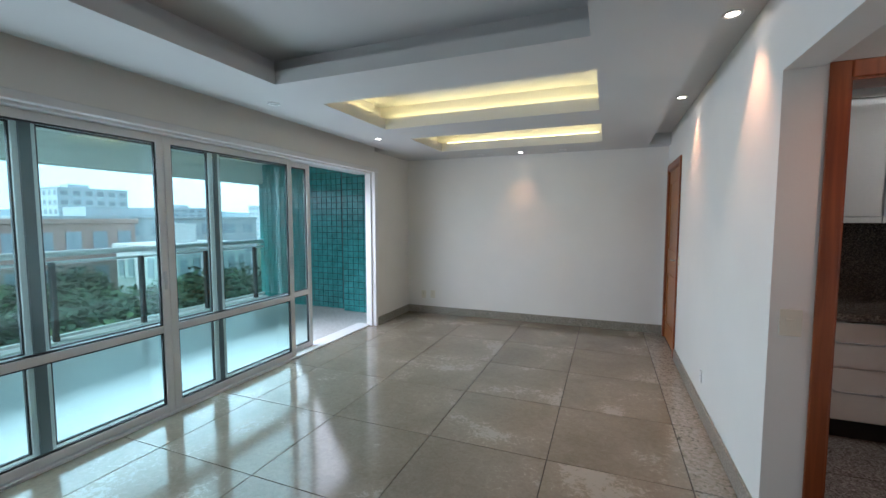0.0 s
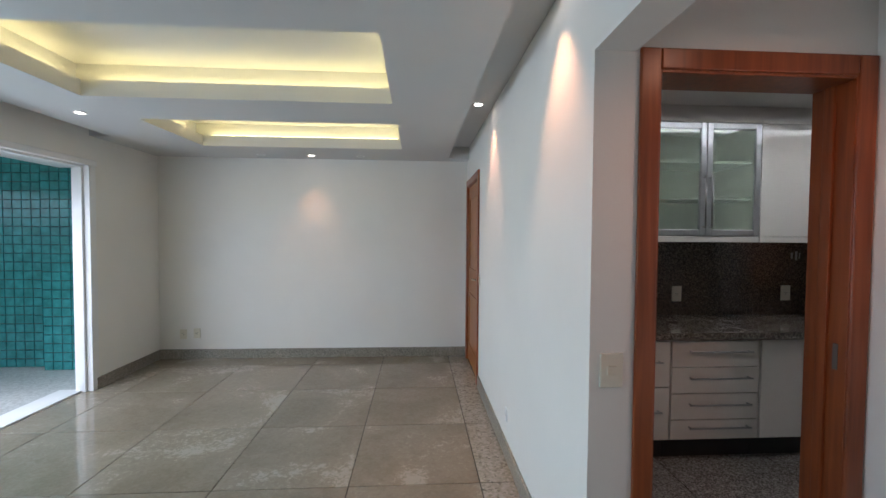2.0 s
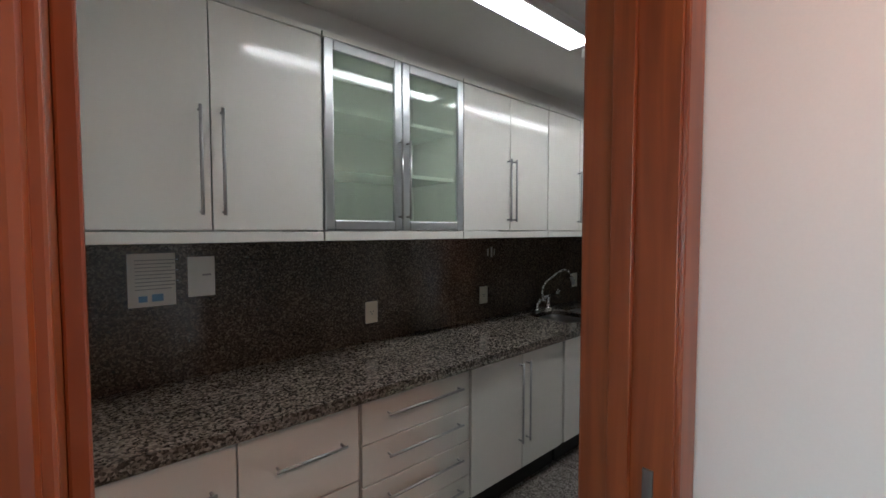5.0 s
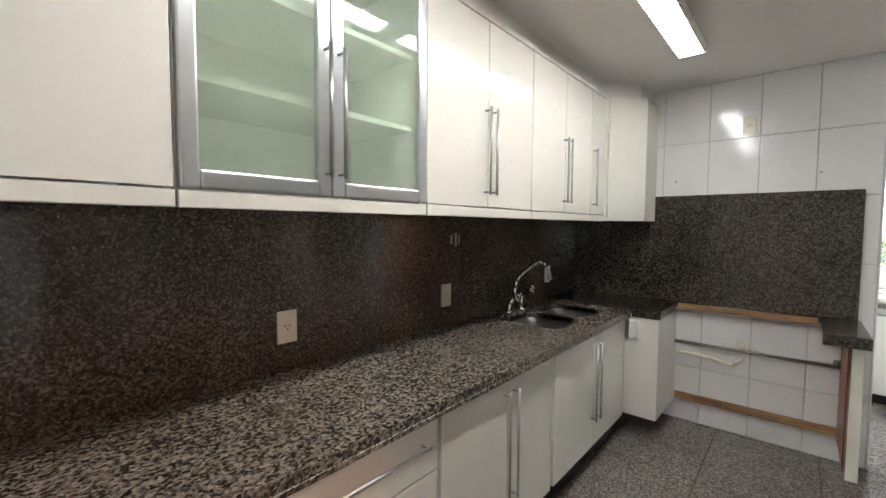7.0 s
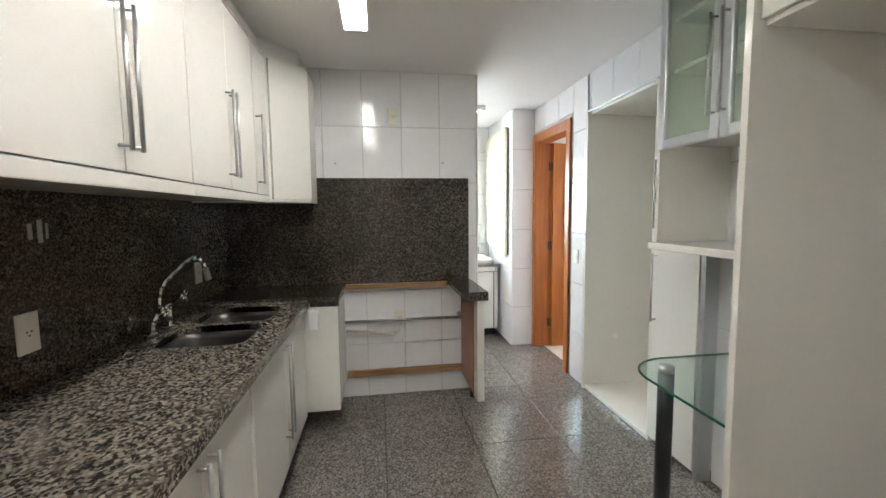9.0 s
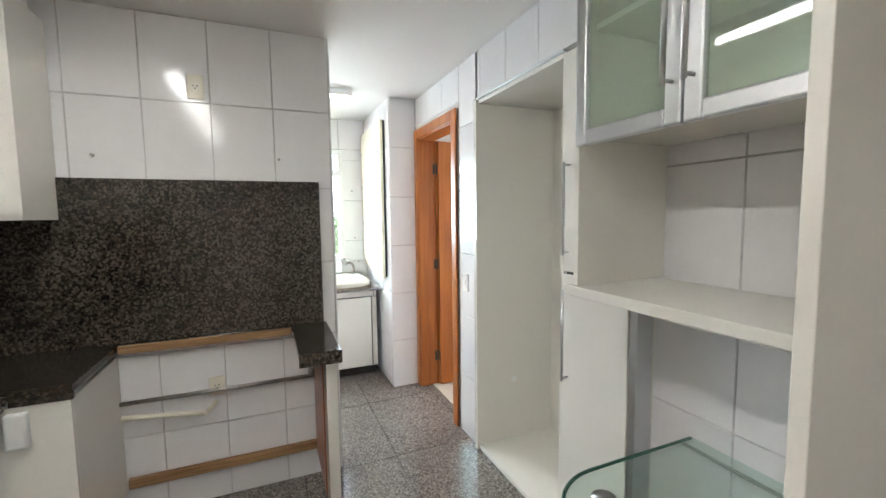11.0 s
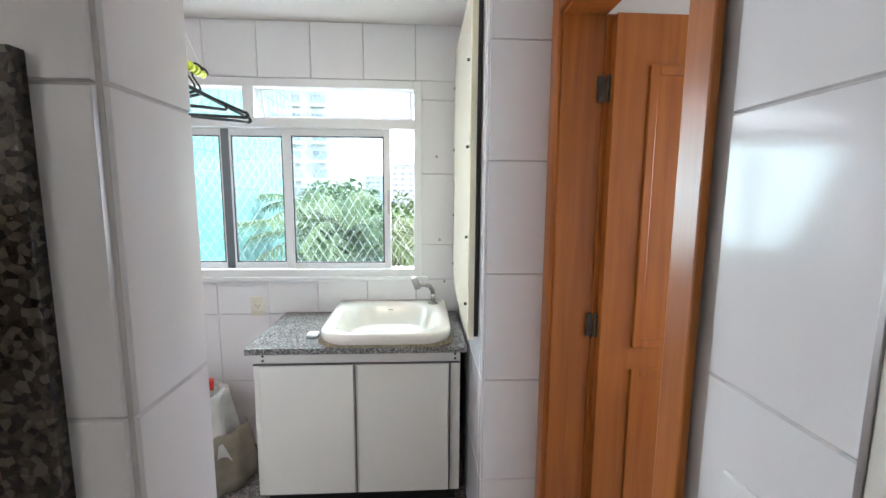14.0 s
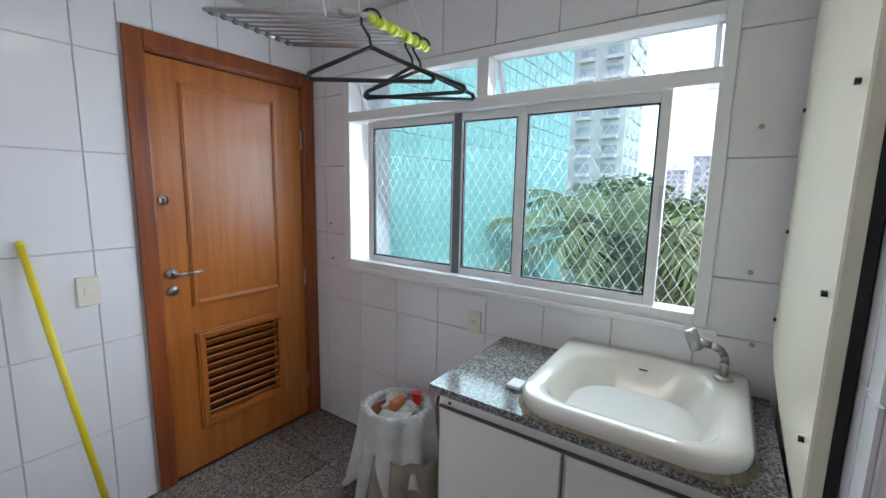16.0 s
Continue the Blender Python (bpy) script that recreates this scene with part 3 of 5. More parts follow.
def casing(name, axis, a0, a1, c0, c1, top, w, material, label, face):
    """Door casing and lining: opening a0..a1 along axis, wall from c0 to c1, seen on side face."""
    th = thing(name, (((a0 + a1) / 2, c0, 0) if axis == 'x' else (c0, (a0 + a1) / 2, 0)), label, "door frame", kind="structure")

    def bx(sh, p0, p1, q0, q1, z0, z1, bev=0.006):
        return sh.box(p0, p1, q0, q1, z0, z1, bev) if axis == 'x' else sh.box(q0, q1, p0, p1, z0, z1, bev)
    lin = S()
    bx(lin, a0 - 0.02, a0 + 0.018, c0, c1, 0, top, 0.002), bx(lin, a1 - 0.018, a1 + 0.02, c0, c1, 0, top, 0.002), bx(lin, a0 + 0.018, a1 - 0.018, c0, c1, top - 0.03, top + 0.005, 0.002)
    part(th, "lining", lin, material)
    cs = S()
    for f, o in face:
        q0, q1 = (f - 0.018, f - 0.001) if o < 0 else (f + 0.001, f + 0.018)
        bx(cs, a0 - w + 0.012, a0 + 0.012, q0, q1, 0, top + w - 0.02), bx(cs, a1 - 0.012, a1 + w - 0.012, q0, q1, 0, top + w - 0.02)
        bx(cs, a0 + 0.012, a1 - 0.012, q0, q1, top - 0.02, top + w - 0.02)
    part(th, "architrave", cs, material)
    return th


kd = casing("door_frame_kitchen", 'x', 1.075, 1.85, 2.37, 2.54, 2.14, 0.075, CASEWOOD, "reddish brown wooden door frame of the kitchen", [(2.38, -1), (2.53, 1)])
part(kd, "stop", S().box(1.093, 1.105, 2.44, 2.48, 0, 2.11, 0.002).box(1.82, 1.832, 2.44, 2.48, 0, 2.11, 0.002), CASEWOOD)
part(kd, "strike_plate", S().box(1.828, 1.8335, 2.40, 2.418, 1.02, 1.12, 0.001), EDGE)
casing("door_frame_service_room", 'x', 5.255, 5.972, 1.36, 1.503, 2.15, 0.075, CASEWOOD2, "honey brown wooden door frame of the service room", [(1.5, 1)])
casing("door_frame_laundry", 'x', 6.05, 6.90, 4.14, 4.3, 2.14, 0.078, CASEWOOD, "reddish brown wooden frame of the service door", [(4.145, -1)])
casing("door_frame_entrance", 'y', 5.12, 6.0, 0.84, 1.0, 2.14, 0.075, CASEWOOD, "reddish brown wooden frame of the entrance door", [(0.85, -1)])


def lever(th, p, d, along, name="handle"):
    """Lever handle on a round rose: point, outward direction, lever direction."""
    p, d, along = Vector(p), Vector(d), Vector(along)
    sh = S().rod(p, p + d * 0.012, 0.026, 20).rod(p + d * 0.01, p + d * 0.05, 0.009)
    sh.path([p + d * 0.048, p + d * 0.05 + along * 0.05, p + d * 0.045 + along * 0.125], 0.008)
    q = p - Vector((0, 0, 0.082))
    sh.rod(q, q + d * 0.012, 0.024, 20)
    part(th, name, sh, NICKEL, "tarnished nickel lever handle", True)


def moulding(sh, x0, x1, z0, z1, y, w=0.03, d=0.012):
    """Raised rectangular moulding on a face that looks to -y."""
    for k, (ww, dd) in enumerate(((w, d * 0.6), (w * 0.5, d))):
        o = (w - ww) / 2
        sh.box(x0 + o, x0 + o + ww, y - dd, y + 0.001, z0 + o, z1 - o, 0.003).box(x1 - o - ww, x1 - o, y - dd, y + 0.001, z0 + o, z1 - o, 0.003)
        sh.box(x0 + o + ww, x1 - o - ww, y - dd, y + 0.001, z0 + o, z0 + o + ww, 0.003).box(x0 + o + ww, x1 - o - ww, y - dd, y + 0.001, z1 - o - ww, z1 - o, 0.003)
    return sh


# service door with louvre
sd = thing("service_door", (6.475, 4.17, 0), "closed honey wood service door with panel and louvre", "door")
lf = S().box(6.07, 6.88, 4.155, 4.19, 0.01, 0.27, 0.002).box(6.07, 6.88, 4.155, 4.19, 0.72, 2.105, 0.002).box(6.07, 6.25, 4.155, 4.19, 0.27, 0.72).box(6.68, 6.88, 4.155, 4.19, 0.27, 0.72)
part(sd, "leaf", lf, DOORWOOD)
part(sd, "moulding", moulding(moulding(S(), 6.20, 6.715, 0.905, 2.01, 4.155), 6.205, 6.725, 0.225, 0.765, 4.155, 0.045, 0.016), DOORWOOD)
for k in range(10):
    zz = 0.285 + k * 0.0445
    bm_s = S().box(6.25, 6.68, -0.02, 0.02, -0.004, 0.004)
    bmesh.ops.transform(bm_s.bm, matrix=Matrix.Translation((0, 4.172, zz)) @ Matrix.Rotation(radians(-52), 4, 'X'), verts=bm_s.bm.verts)
    part(sd, "slat", bm_s, DOORWOOD)
# added black sheet that stands for the shade between the slats
part(sd, "louvre_shade", S().box(6.25, 6.68, 4.20, 4.204, 0.27, 0.72), KICK_SHADE)
lever(sd, (6.115, 4.155, 1.09), (0, -1, 0), (1, 0, 0))
part(sd, "lock", S().rod((6.1, 4.157, 1.45), (6.1, 4.143, 1.45), 0.024, 20), CHROME, smooth=True)
part(sd, "keyhole", S().rod((6.1, 4.144, 1.45), (6.1, 4.1415, 1.45), 0.008, 12), BLACKP)
part(sd, "hinge", S().rod((6.885, 4.15, 1.75), (6.885, 4.15, 1.86), 0.008).rod((6.885, 4.15, 0.9), (6.885, 4.15, 1.0), 0.008).rod((6.885, 4.15, 0.2), (6.885, 4.15, 0.3), 0.008), NICKEL)

# entrance door
ed = thing("entrance_door", (0.9, 5.56, 0), "closed honey brown panelled wooden entrance door", "door")
part(ed, "leaf", S().box(0.86, 0.9, 5.14, 5.98, 0.01, 2.11, 0.002), DARKDOOR)
pm = S()
for z0, z1 in ((0.2, 0.85), (1.12, 1.98)):
    for y0, y1 in ((5.24, 5.88),):
        pm.box(0.848, 0.86, y0, y0 + 0.03, z0, z1, 0.003).box(0.848, 0.86, y1 - 0.03, y1, z0, z1, 0.003).box(0.848, 0.86, y0, y1, z0, z0 + 0.03, 0.003).box(0.848, 0.86, y0, y1, z1 - 0.03, z1, 0.003)
part(ed, "moulding", pm, DARKDOOR)
lever(ed, (0.86, 5.22, 1.06), (-1, 0, 0), (0, 1, 0))

# open service room door, hinged on the far jamb
rd = thing("service_room_door", (5.93, 1.36, 0), "open honey wood panelled door of the service room", "door")
part(rd, "leaf", S().box(5.905, 5.94, 0.66, 1.345, 0.01, 2.11, 0.002), DOORWOOD)
part(rd, "rebate", S().box(5.943, 5.968, 1.25, 1.359, 0.0, 2.12, 0.001), CASEWOOD2)
pm = S()
for z0, z1 in ((0.25, 0.92), (1.0, 1.95)):
    pm.box(5.893, 5.905, 0.78, 0.81, z0, z1, 0.003).box(5.893, 5.905, 1.20, 1.23, z0, z1, 0.003).box(5.893, 5.905, 0.81, 1.20, z0, z0 + 0.03, 0.003).box(5.893, 5.905, 0.81, 1.20, z1 - 0.03, z1, 0.003)
part(rd, "moulding", pm, DOORWOOD)
for hz in (0.22, 1.03, 1.84):
    part(rd, "hinge", S().box(5.938, 5.9465, 1.362, 1.382, hz, hz + 0.085, 0.002).rod((5.932, 1.352, hz), (5.932, 1.352, hz + 0.085), 0.007, 10), HINGE, "dull grey steel hinge")

# laundry window
lw = thing("laundry_window", (WX, 2.9, 1.05), "white aluminium sliding window with two tilted top lights", "window", kind="structure")
f = frame_rect(S(), WX - 0.012, WX + 0.09, 1.965, 3.85, 1.05, 2.165, 0.045)
f.box(WX - 0.016, WX + 0.09, 2.0, 3.82, 1.90, 1.955, 0.004).box(WX - 0.01, WX + 0.07, 2.895, 2.955, 1.955, 2.13, 0.004)
part(lw, "frame", f, WHITE_ALU)
part(lw, "sill", S().box(WX - 0.03, WX + 0.02, 1.93, 3.88, 1.028, 1.052, 0.004), WHITE_ALU)
for y0, y1, x in ((3.08, 3.71, 0.06), (2.73, 3.095, 0.06), (2.147, 2.748, 0.035)):
    sh = frame_rect(S(), WX + x - 0.014, WX + x + 0.014, y0, y1, 1.09, 1.90, 0.038, 0.003)
    part(lw, "sash", sh, WHITE_ALU)
    gk = frame_rect(S(), WX + x - 0.008, WX + x + 0.008, y0 + 0.037, y1 - 0.037, 1.127, 1.863, 0.008, 0)
    part(lw, "gasket", gk, RUBBER)
    p = part(lw, "pane", S().box(WX + x - 0.002, WX + x + 0.002, y0 + 0.04, y1 - 0.04, 1.13, 1.86), PANE)
    p.visible_shadow = False
part(lw, "stile", S().box(WX + 0.045, WX + 0.075, 3.065, 3.11, 1.09, 1.9, 0.002), GREY_ALU)
part(lw, "latch", S().box(WX + 0.015, WX + 0.024, 2.148, 2.165, 1.42, 1.56, 0.003), ALU)
for y0, y1 in ((2.96, 3.80), (2.02, 2.89)):
    sh = frame_rect(S(), -0.012, 0.012, y0, y1, -0.18, 0.0, 0.018, 0.002)
    pn = S().box(-0.002, 0.002, y0 + 0.015, y1 - 0.015, -0.165, -0.015)
    m = Matrix.Translation((WX + 0.06, 0, 2.135)) @ Matrix.Rotation(radians(-22), 4, 'Y')
    for q in (sh, pn):
        bmesh.ops.transform(q.bm, matrix=m, verts=q.bm.verts)
    part(lw, "top_light", sh, WHITE_ALU)
    p = part(lw, "pane", pn, PANE_L)
    p.visible_shadow = False
net = S()
NX = WX + 0.17
for k in range(-30, 52):
    for sgn in (1, -1):
        c = 1.9 + k * 0.055
        pts = []
        for tt in (0.0, 1.12):
            pts.append((c + sgn * tt * 0.62 + (0 if sgn > 0 else 0.7), 1.04 + tt))
        (ya, za), (yb, zb) = pts
        lo, hi = 1.95, 3.86
        tl = sorted(((lo - ya) / (yb - ya), (hi - ya) / (yb - ya)))
        t0, t1 = max(0, tl[0]), min(1, tl[1])
        if t1 - t0 > 0.02:
            net.rod((NX, ya + (yb - ya) * t0, za + (zb - za) * t0), (NX, ya + (yb - ya) * t1, za + (zb - za) * t1), 0.0011, 3)
solid("safety_net", net, NETMAT, label="white nylon safety net stretched outside the laundry window", category="net")

# living room details


def wall_plate(x, y, z, n, w=0.075, h=0.115, material=PLATE, kind="switch", label="ivory plastic switch plate on the wall", holes=True):
    """Cover plate on a wall whose outward normal is n."""
    n = Vector(n)
    u = Vector((-n.y, n.x, 0))
    th = thing("wall_switch" if kind == "switch" else "wall_outlet", (x, y, z), label, kind)

    def blk(du, dz, w2, h2, d0, d1, bev):
        sh = S()
        c = Vector((x, y, z)) + u * du + Vector((0, 0, dz))
        a, b = c - u * w2 / 2 + n * d0, c + u * w2 / 2 + n * d1
        return sh.box(a.x, b.x, a.y, b.y, z + dz - h2 / 2, z + dz + h2 / 2, bev)
    part(th, "plate", blk(0, 0, w, h, 0.0, 0.009, 0.003), material)
    if kind == "switch":
        part(th, "rocker", blk(0, 0, w * 0.42, h * 0.28, 0.007, 0.013, 0.002), material)
    elif holes:
        for du, dz in ((-0.009, 0.004), (0.009, 0.004), (0, -0.008)):
            part(th, "socket_hole", blk(du, dz, 0.006, 0.006, 0.0085, 0.0095, 0), BLACKP)
    return th


wall_plate(0.93, 2.38, 1.04, (0, -1, 0), 0.085, 0.125)
wall_plate(0.85, 5.0, 1.08, (-1, 0, 0), 0.05, 0.1)
wall_plate(0.85, 3.72, 0.29, (-1, 0, 0), 0.05, 0.09, WPLATE, "outlet", "small white wall outlet above the skirting")
wall_plate(-2.62, 6.13, 0.30, (0, -1, 0), 0.08, 0.12, PLATE, "outlet", "ivory wall outlet in the corner")
wall_plate(-2.46, 6.13, 0.31, (0, -1, 0), 0.08, 0.12, PLATE, "outlet", "ivory wall outlet in the corner")


def downlight(x, y, z, lit, r=0.036):
    th = thing("downlight", (x, y, z), "small round recessed ceiling spot, " + ("lit warm white" if lit else "switched off"), "lamp", "ceiling spots")
    ring = S()
    ring.rings([[(x + math.cos(a) * q, y + math.sin(a) * q, zz) for a in [k * math.tau / 24 for k in range(24)]] for q, zz in ((r + 0.014, z), (r + 0.012, z - 0.006), (r, z - 0.006), (r - 0.004, z + 0.004))], False, False)
    part(th, "ring", ring, WHITE_ALU, smooth=True)
    part(th, "bulb", S().rod((x, y, z - 0.001), (x, y, z - 0.003), r - 0.006, 20), BULB if lit else STEEL)


for x, y, z, lit in ((0.72, 2.71, 2.6, True), (0.72, 4.32, 2.6, True), (-2.42, 2.73, CZ, False), (-2.38, 4.32, CZ, True), (-1.02, 5.9, CZ, True), (-1.6, 5.9, CZ, False), (-0.45, 5.9, CZ, False), (1.45, 1.75, 2.44, True)):
    downlight(x, y, z, lit)

# kitchen: wall cabinets


def bar_handle(th, p0, p1, d, r=0.006, off=0.032):
    """Round bar handle between two points, standing off along d."""
    p0, p1, d = Vector(p0), Vector(p1), Vector(d)
    ax = (p1 - p0).normalized()
    sh = S().rod(p0 + d * off - ax * 0.012, p1 + d * off + ax * 0.012, r, 12)
    sh.rod(p0, p0 + d * off, r * 0.8, 8).rod(p1, p1 + d * off, r * 0.8, 8)
    return part(th, "handle", sh, STEEL, "brushed steel bar handle", True)


FY, BY = 3.754, 4.19
UZ0, UZ1 = 1.535, 2.335


def wall_unit(x0, x1, cells, glazed=False, handles=True):
    th = thing("wall_cabinet", ((x0 + x1) / 2, BY, 1.50), ("white wall cabinet with aluminium framed frosted glass doors" if glazed else "glossy cream white kitchen wall cabinet with bar handles"), "cabinet", "kitchen wall cabinets")
    b = S().box(x0, x1, FY + 0.02, BY, 1.505, 1.53, 0.002).box(x0, x1, FY + 0.02, BY, UZ1, 2.352, 0.002).box(x0, x0 + 0.018, FY + 0.02, BY, 1.53, UZ1).box(x1 - 0.018, x1, FY + 0.02, BY, 1.53, UZ1).box(x0 + 0.018, x1 - 0.018, BY - 0.012, BY, 1.53, UZ1)
    part(th, "body", b, LAM)
    part(th, "lip", S().box(x0, x1, FY - 0.004, FY + 0.02, 1.49, 1.53, 0.003), LAM)
    part(th, "cornice", S().box(x0, x1, FY - 0.002, FY + 0.02, UZ1 + 0.003, 2.36, 0.002), LAM)
    for (a, c, hx) in cells:
        if glazed:
            fr = S()
            w = 0.045
            fr.box(a + 0.002, a + w, FY - 0.008, FY + 0.016, UZ0, UZ1, 0.006).box(c - w, c - 0.002, FY - 0.008, FY + 0.016, UZ0, UZ1, 0.006)
            fr.box(a + w, c - w, FY - 0.008, FY + 0.016, UZ0, UZ0 + w, 0.006).box(a + w, c - w, FY - 0.008, FY + 0.016, UZ1 - w, UZ1, 0.006)
            d = part(th, "door", fr, ALU, "aluminium door frame")
            pn = part(d, "pane", S().box(a + w - 0.004, c - w + 0.004, FY + 0.002, FY + 0.006, UZ0 + w - 0.004, UZ1 - w + 0.004), FROST, "frosted green glass")
            pn.visible_shadow = False
        else:
            d = part(th, "door", S().box(a + 0.002, c - 0.002, FY, FY + 0.018, UZ0, UZ1, 0.0025), LAM)
        if hx:
            bar_handle(d, (hx, FY - (0.008 if glazed else 0), 1.60), (hx, FY - (0.008 if glazed else 0), 1.95), (0, -1, 0))
    if glazed:
        for zz in (1.80, 2.06):
            part(th, "shelf", S().box(x0 + 0.018, x1 - 0.018, FY + 0.06, BY - 0.012, zz, zz + 0.018), LAM)
    return th


wall_unit(1.01, 1.865, [(1.01, 1.45, 1.415), (1.45, 1.865, 1.485)])
wall_unit(1.87, 2.675, [(1.87, 2.268, 2.245), (2.268, 2.675, 2.292)], True)
wall_unit(2.68, 3.465, [(2.68, 3.075, 3.05), (3.075, 3.465, 3.10)])
wall_unit(3.47, 4.245, [(3.47, 3.86, 3.835), (3.86, 4.245, 3.885)])
wall_unit(4.25, 4.495, [(4.25, 4.495, 4.28)])
cu = thing("corner_cabinet", (4.88, 3.88, 1.5), "white corner wall cabinet beside the tiled wall", "cabinet", "kitchen wall cabinets")
part(cu, "body", S().prism([(4.505, 3.758), (4.74, 3.556), (5.052, 3.556), (5.052, 4.19), (4.505, 4.19)], 1.495, 2.36), LAM)
part(cu, "door", S().prism([(4.5145, 3.744), (4.7305, 3.5585), (4.719, 3.545), (4.503, 3.7305)], 1.515, 2.335), LAM, "diagonal corner door")
structure("trim_cabinet_filler", S().box(1.01, 4.55, FY + 0.05, FY + 0.065, 2.36, KZ).prism([(4.55, 3.804), (4.765, 3.605), (5.055, 3.605), (5.055, 3.62), (4.77, 3.62), (4.55, 3.819)], 2.36, KZ), KCEIL)

# base cabinets
BF = 3.585


def base_unit(x0, x1, cells, drawers=()):
    th = thing("base_cabinet", ((x0 + x1) / 2, 4.0, 0.14), "glossy cream kitchen base cabinet" + (" with four drawers" if drawers else " with bar handles"), "cabinet", "kitchen base cabinets")
    part(th, "body", S().box(x0 + 0.001, x1 - 0.001, BF + 0.02, 4.2, 0.14, 0.62, 0.001).box(x0 + 0.001, x0 + 0.018, BF + 0.02, 4.2, 0.62, 0.835).box(x1 - 0.018, x1 - 0.001, BF + 0.02, 4.2, 0.62, 0.835), LAMIN)
    part(th, "plinth", S().box(x0, x1, BF + 0.07, BF + 0.085, 0, 0.14), KICK_SHADE)
    for a, c, hx in cells:
        d = part(th, "door", S().box(a + 0.003, c - 0.003, BF, BF + 0.018, 0.15, 0.826, 0.0025), LAM)
        if hx:
            bar_handle(d, (hx, BF, 0.33), (hx, BF, 0.77), (0, -1, 0))
    for a, c, z0, z1 in drawers:
        d = part(th, "drawer_front", S().box(a + 0.003, c - 0.003, BF, BF + 0.018, z0 + 0.003, z1 - 0.003, 0.0025), LAM)
        zz = (z0 + z1) / 2 + 0.02
        bar_handle(d, (a + 0.13, BF, zz), (c - 0.08, BF, zz), (0, -1, 0))


base_unit(1.01, 1.935, [], [(1.01, 1.47, 0.15, 0.51), (1.01, 1.47, 0.51, 0.826), (1.47, 1.93, 0.15, 0.51), (1.47, 1.93, 0.51, 0.826)])
base_unit(1.94, 2.565, [], [(1.94, 2.56, 0.15, 0.285), (1.94, 2.56, 0.285, 0.465), (1.94, 2.56, 0.465, 0.645), (1.94, 2.56, 0.645, 0.826)])
base_unit(2.57, 3.405, [(2.575, 2.995, 2.965), (2.995, 3.40, 3.03)])
base_unit(3.425, 4.495, [(3.43, 3.945, 3.915), (3.945, 4.49, 3.98)])
ovl = thing("oven_housing", (4.55, 3.48, 0.15), "cream end panel beside the empty oven gap, with a white dispenser", "cabinet")
part(ovl, "panel", S().box(4.535, 4.555, 3.385, 3.61, 0.15, 0.835, 0.002).box(4.555, 5.05, 3.385, 3.405, 0.15, 0.835, 0.002), LAM)
solid("soap_dispenser", S().box(4.50, 4.535, 3.50, 3.565, 0.69, 0.82, 0.01), WPLATE, (4.52, 3.53, 0.69), "small white plastic dispenser fixed to the end panel", "dispenser")

# countertop with sink openings
CT = 0.885
ct = thing("kitchen_countertop", (3.0, 3.9, 0.84), "polished speckled brown granite kitchen countertop", "countertop")
SINKS = [(3.66, 4.0, 3.68, 4.05), (4.055, 4.395, 3.68, 4.05)]
sl = slab_with_holes(1.01, 4.52, 3.555, 4.2, CT - 0.03, CT, SINKS)
part(ct, "slab", sl, BROWN)
part(ct, "front_edge", S().box(1.01, 4.5, 3.553, 3.575, 0.838, CT - 0.0305, 0.002), BROWN)
sl2 = S().box(4.525, 5.055, 3.375, 4.2, CT - 0.022, CT + 0.012, 0.004).box(4.525, 4.545, 3.375, 3.555, 0.838, CT - 0.022, 0.002)
part(ct, "corner_slab", sl2, BACK)
part(ct, "end_slab", S().box(4.495, 5.055, 2.405, 2.59, CT - 0.022, CT + 0.012, 0.004).box(4.495, 4.515, 2.405, 2.59, 0.838, CT - 0.022, 0.002).box(5.02, 5.055, 2.59, 3.375, CT - 0.022, CT + 0.012, 0.003), BACK)
ep = thing("counter_end_panel", (4.8, 2.42, 0.0), "narrow cream support panel under the granite end", "panel")
part(ep, "board", S().box(4.53, 5.05, 2.425, 2.475, 0.13, 0.838, 0.003), LAM)
part(ep, "lining", S().box(4.62, 5.05, 2.477, 2.483, 0.15, 0.838, 0.001), CASEWOOD)
part(ep, "foot", S().rod((4.9, 2.425, 0), (4.9, 2.425, 0.13), 0.02), KICK_SHADE)

sk = thing("kitchen_sink", (4.0, 3.85, 0.72), "double bowl stainless steel sink set in granite", "sink")
for a, b, c, d in SINKS:
    def rr(x0, x1, y0, y1, z, r, n=6):
        pts = []
        for cx, cy, a0 in ((x1 - r, y1 - r, 0), (x0 + r, y1 - r, 90), (x0 + r, y0 + r, 180), (x1 - r, y0 + r, 270)):
            pts += [(cx + r * math.cos(radians(a0 + 90 * k / n)), cy + r * math.sin(radians(a0 + 90 * k / n)), z) for k in range(n + 1)]
        return pts
    part(ct, "sink_cutout", S().rings([rr(a, b, c, d, CT, 0.001), rr(a, b, c, d, CT, 0.07), rr(a, b, c, d, CT - 0.03, 0.07)], False, False), BROWN)
    bowl = S().rings([rr(a - 0.012, b + 0.012, c - 0.012, d + 0.012, CT - 0.031, 0.07), rr(a + 0.004, b - 0.004, c + 0.004, d - 0.004, CT - 0.033, 0.07), rr(a + 0.012, b - 0.012, c + 0.012, d - 0.012, CT - 0.06, 0.06),
                      rr(a + 0.02, b - 0.02, c + 0.02, d - 0.02, CT - 0.15, 0.055), rr(a + 0.05, b - 0.05, c + 0.05, d - 0.05, CT - 0.17, 0.03)], False, True)
    part(sk, "bowl", bowl, BOWL, smooth=True)
    part(sk, "drain", S().rod(((a + b) / 2, (c + d) / 2, CT - 0.169), ((a + b) / 2, (c + d) / 2, CT - 0.164), 0.035, 20), CHROME, smooth=True)

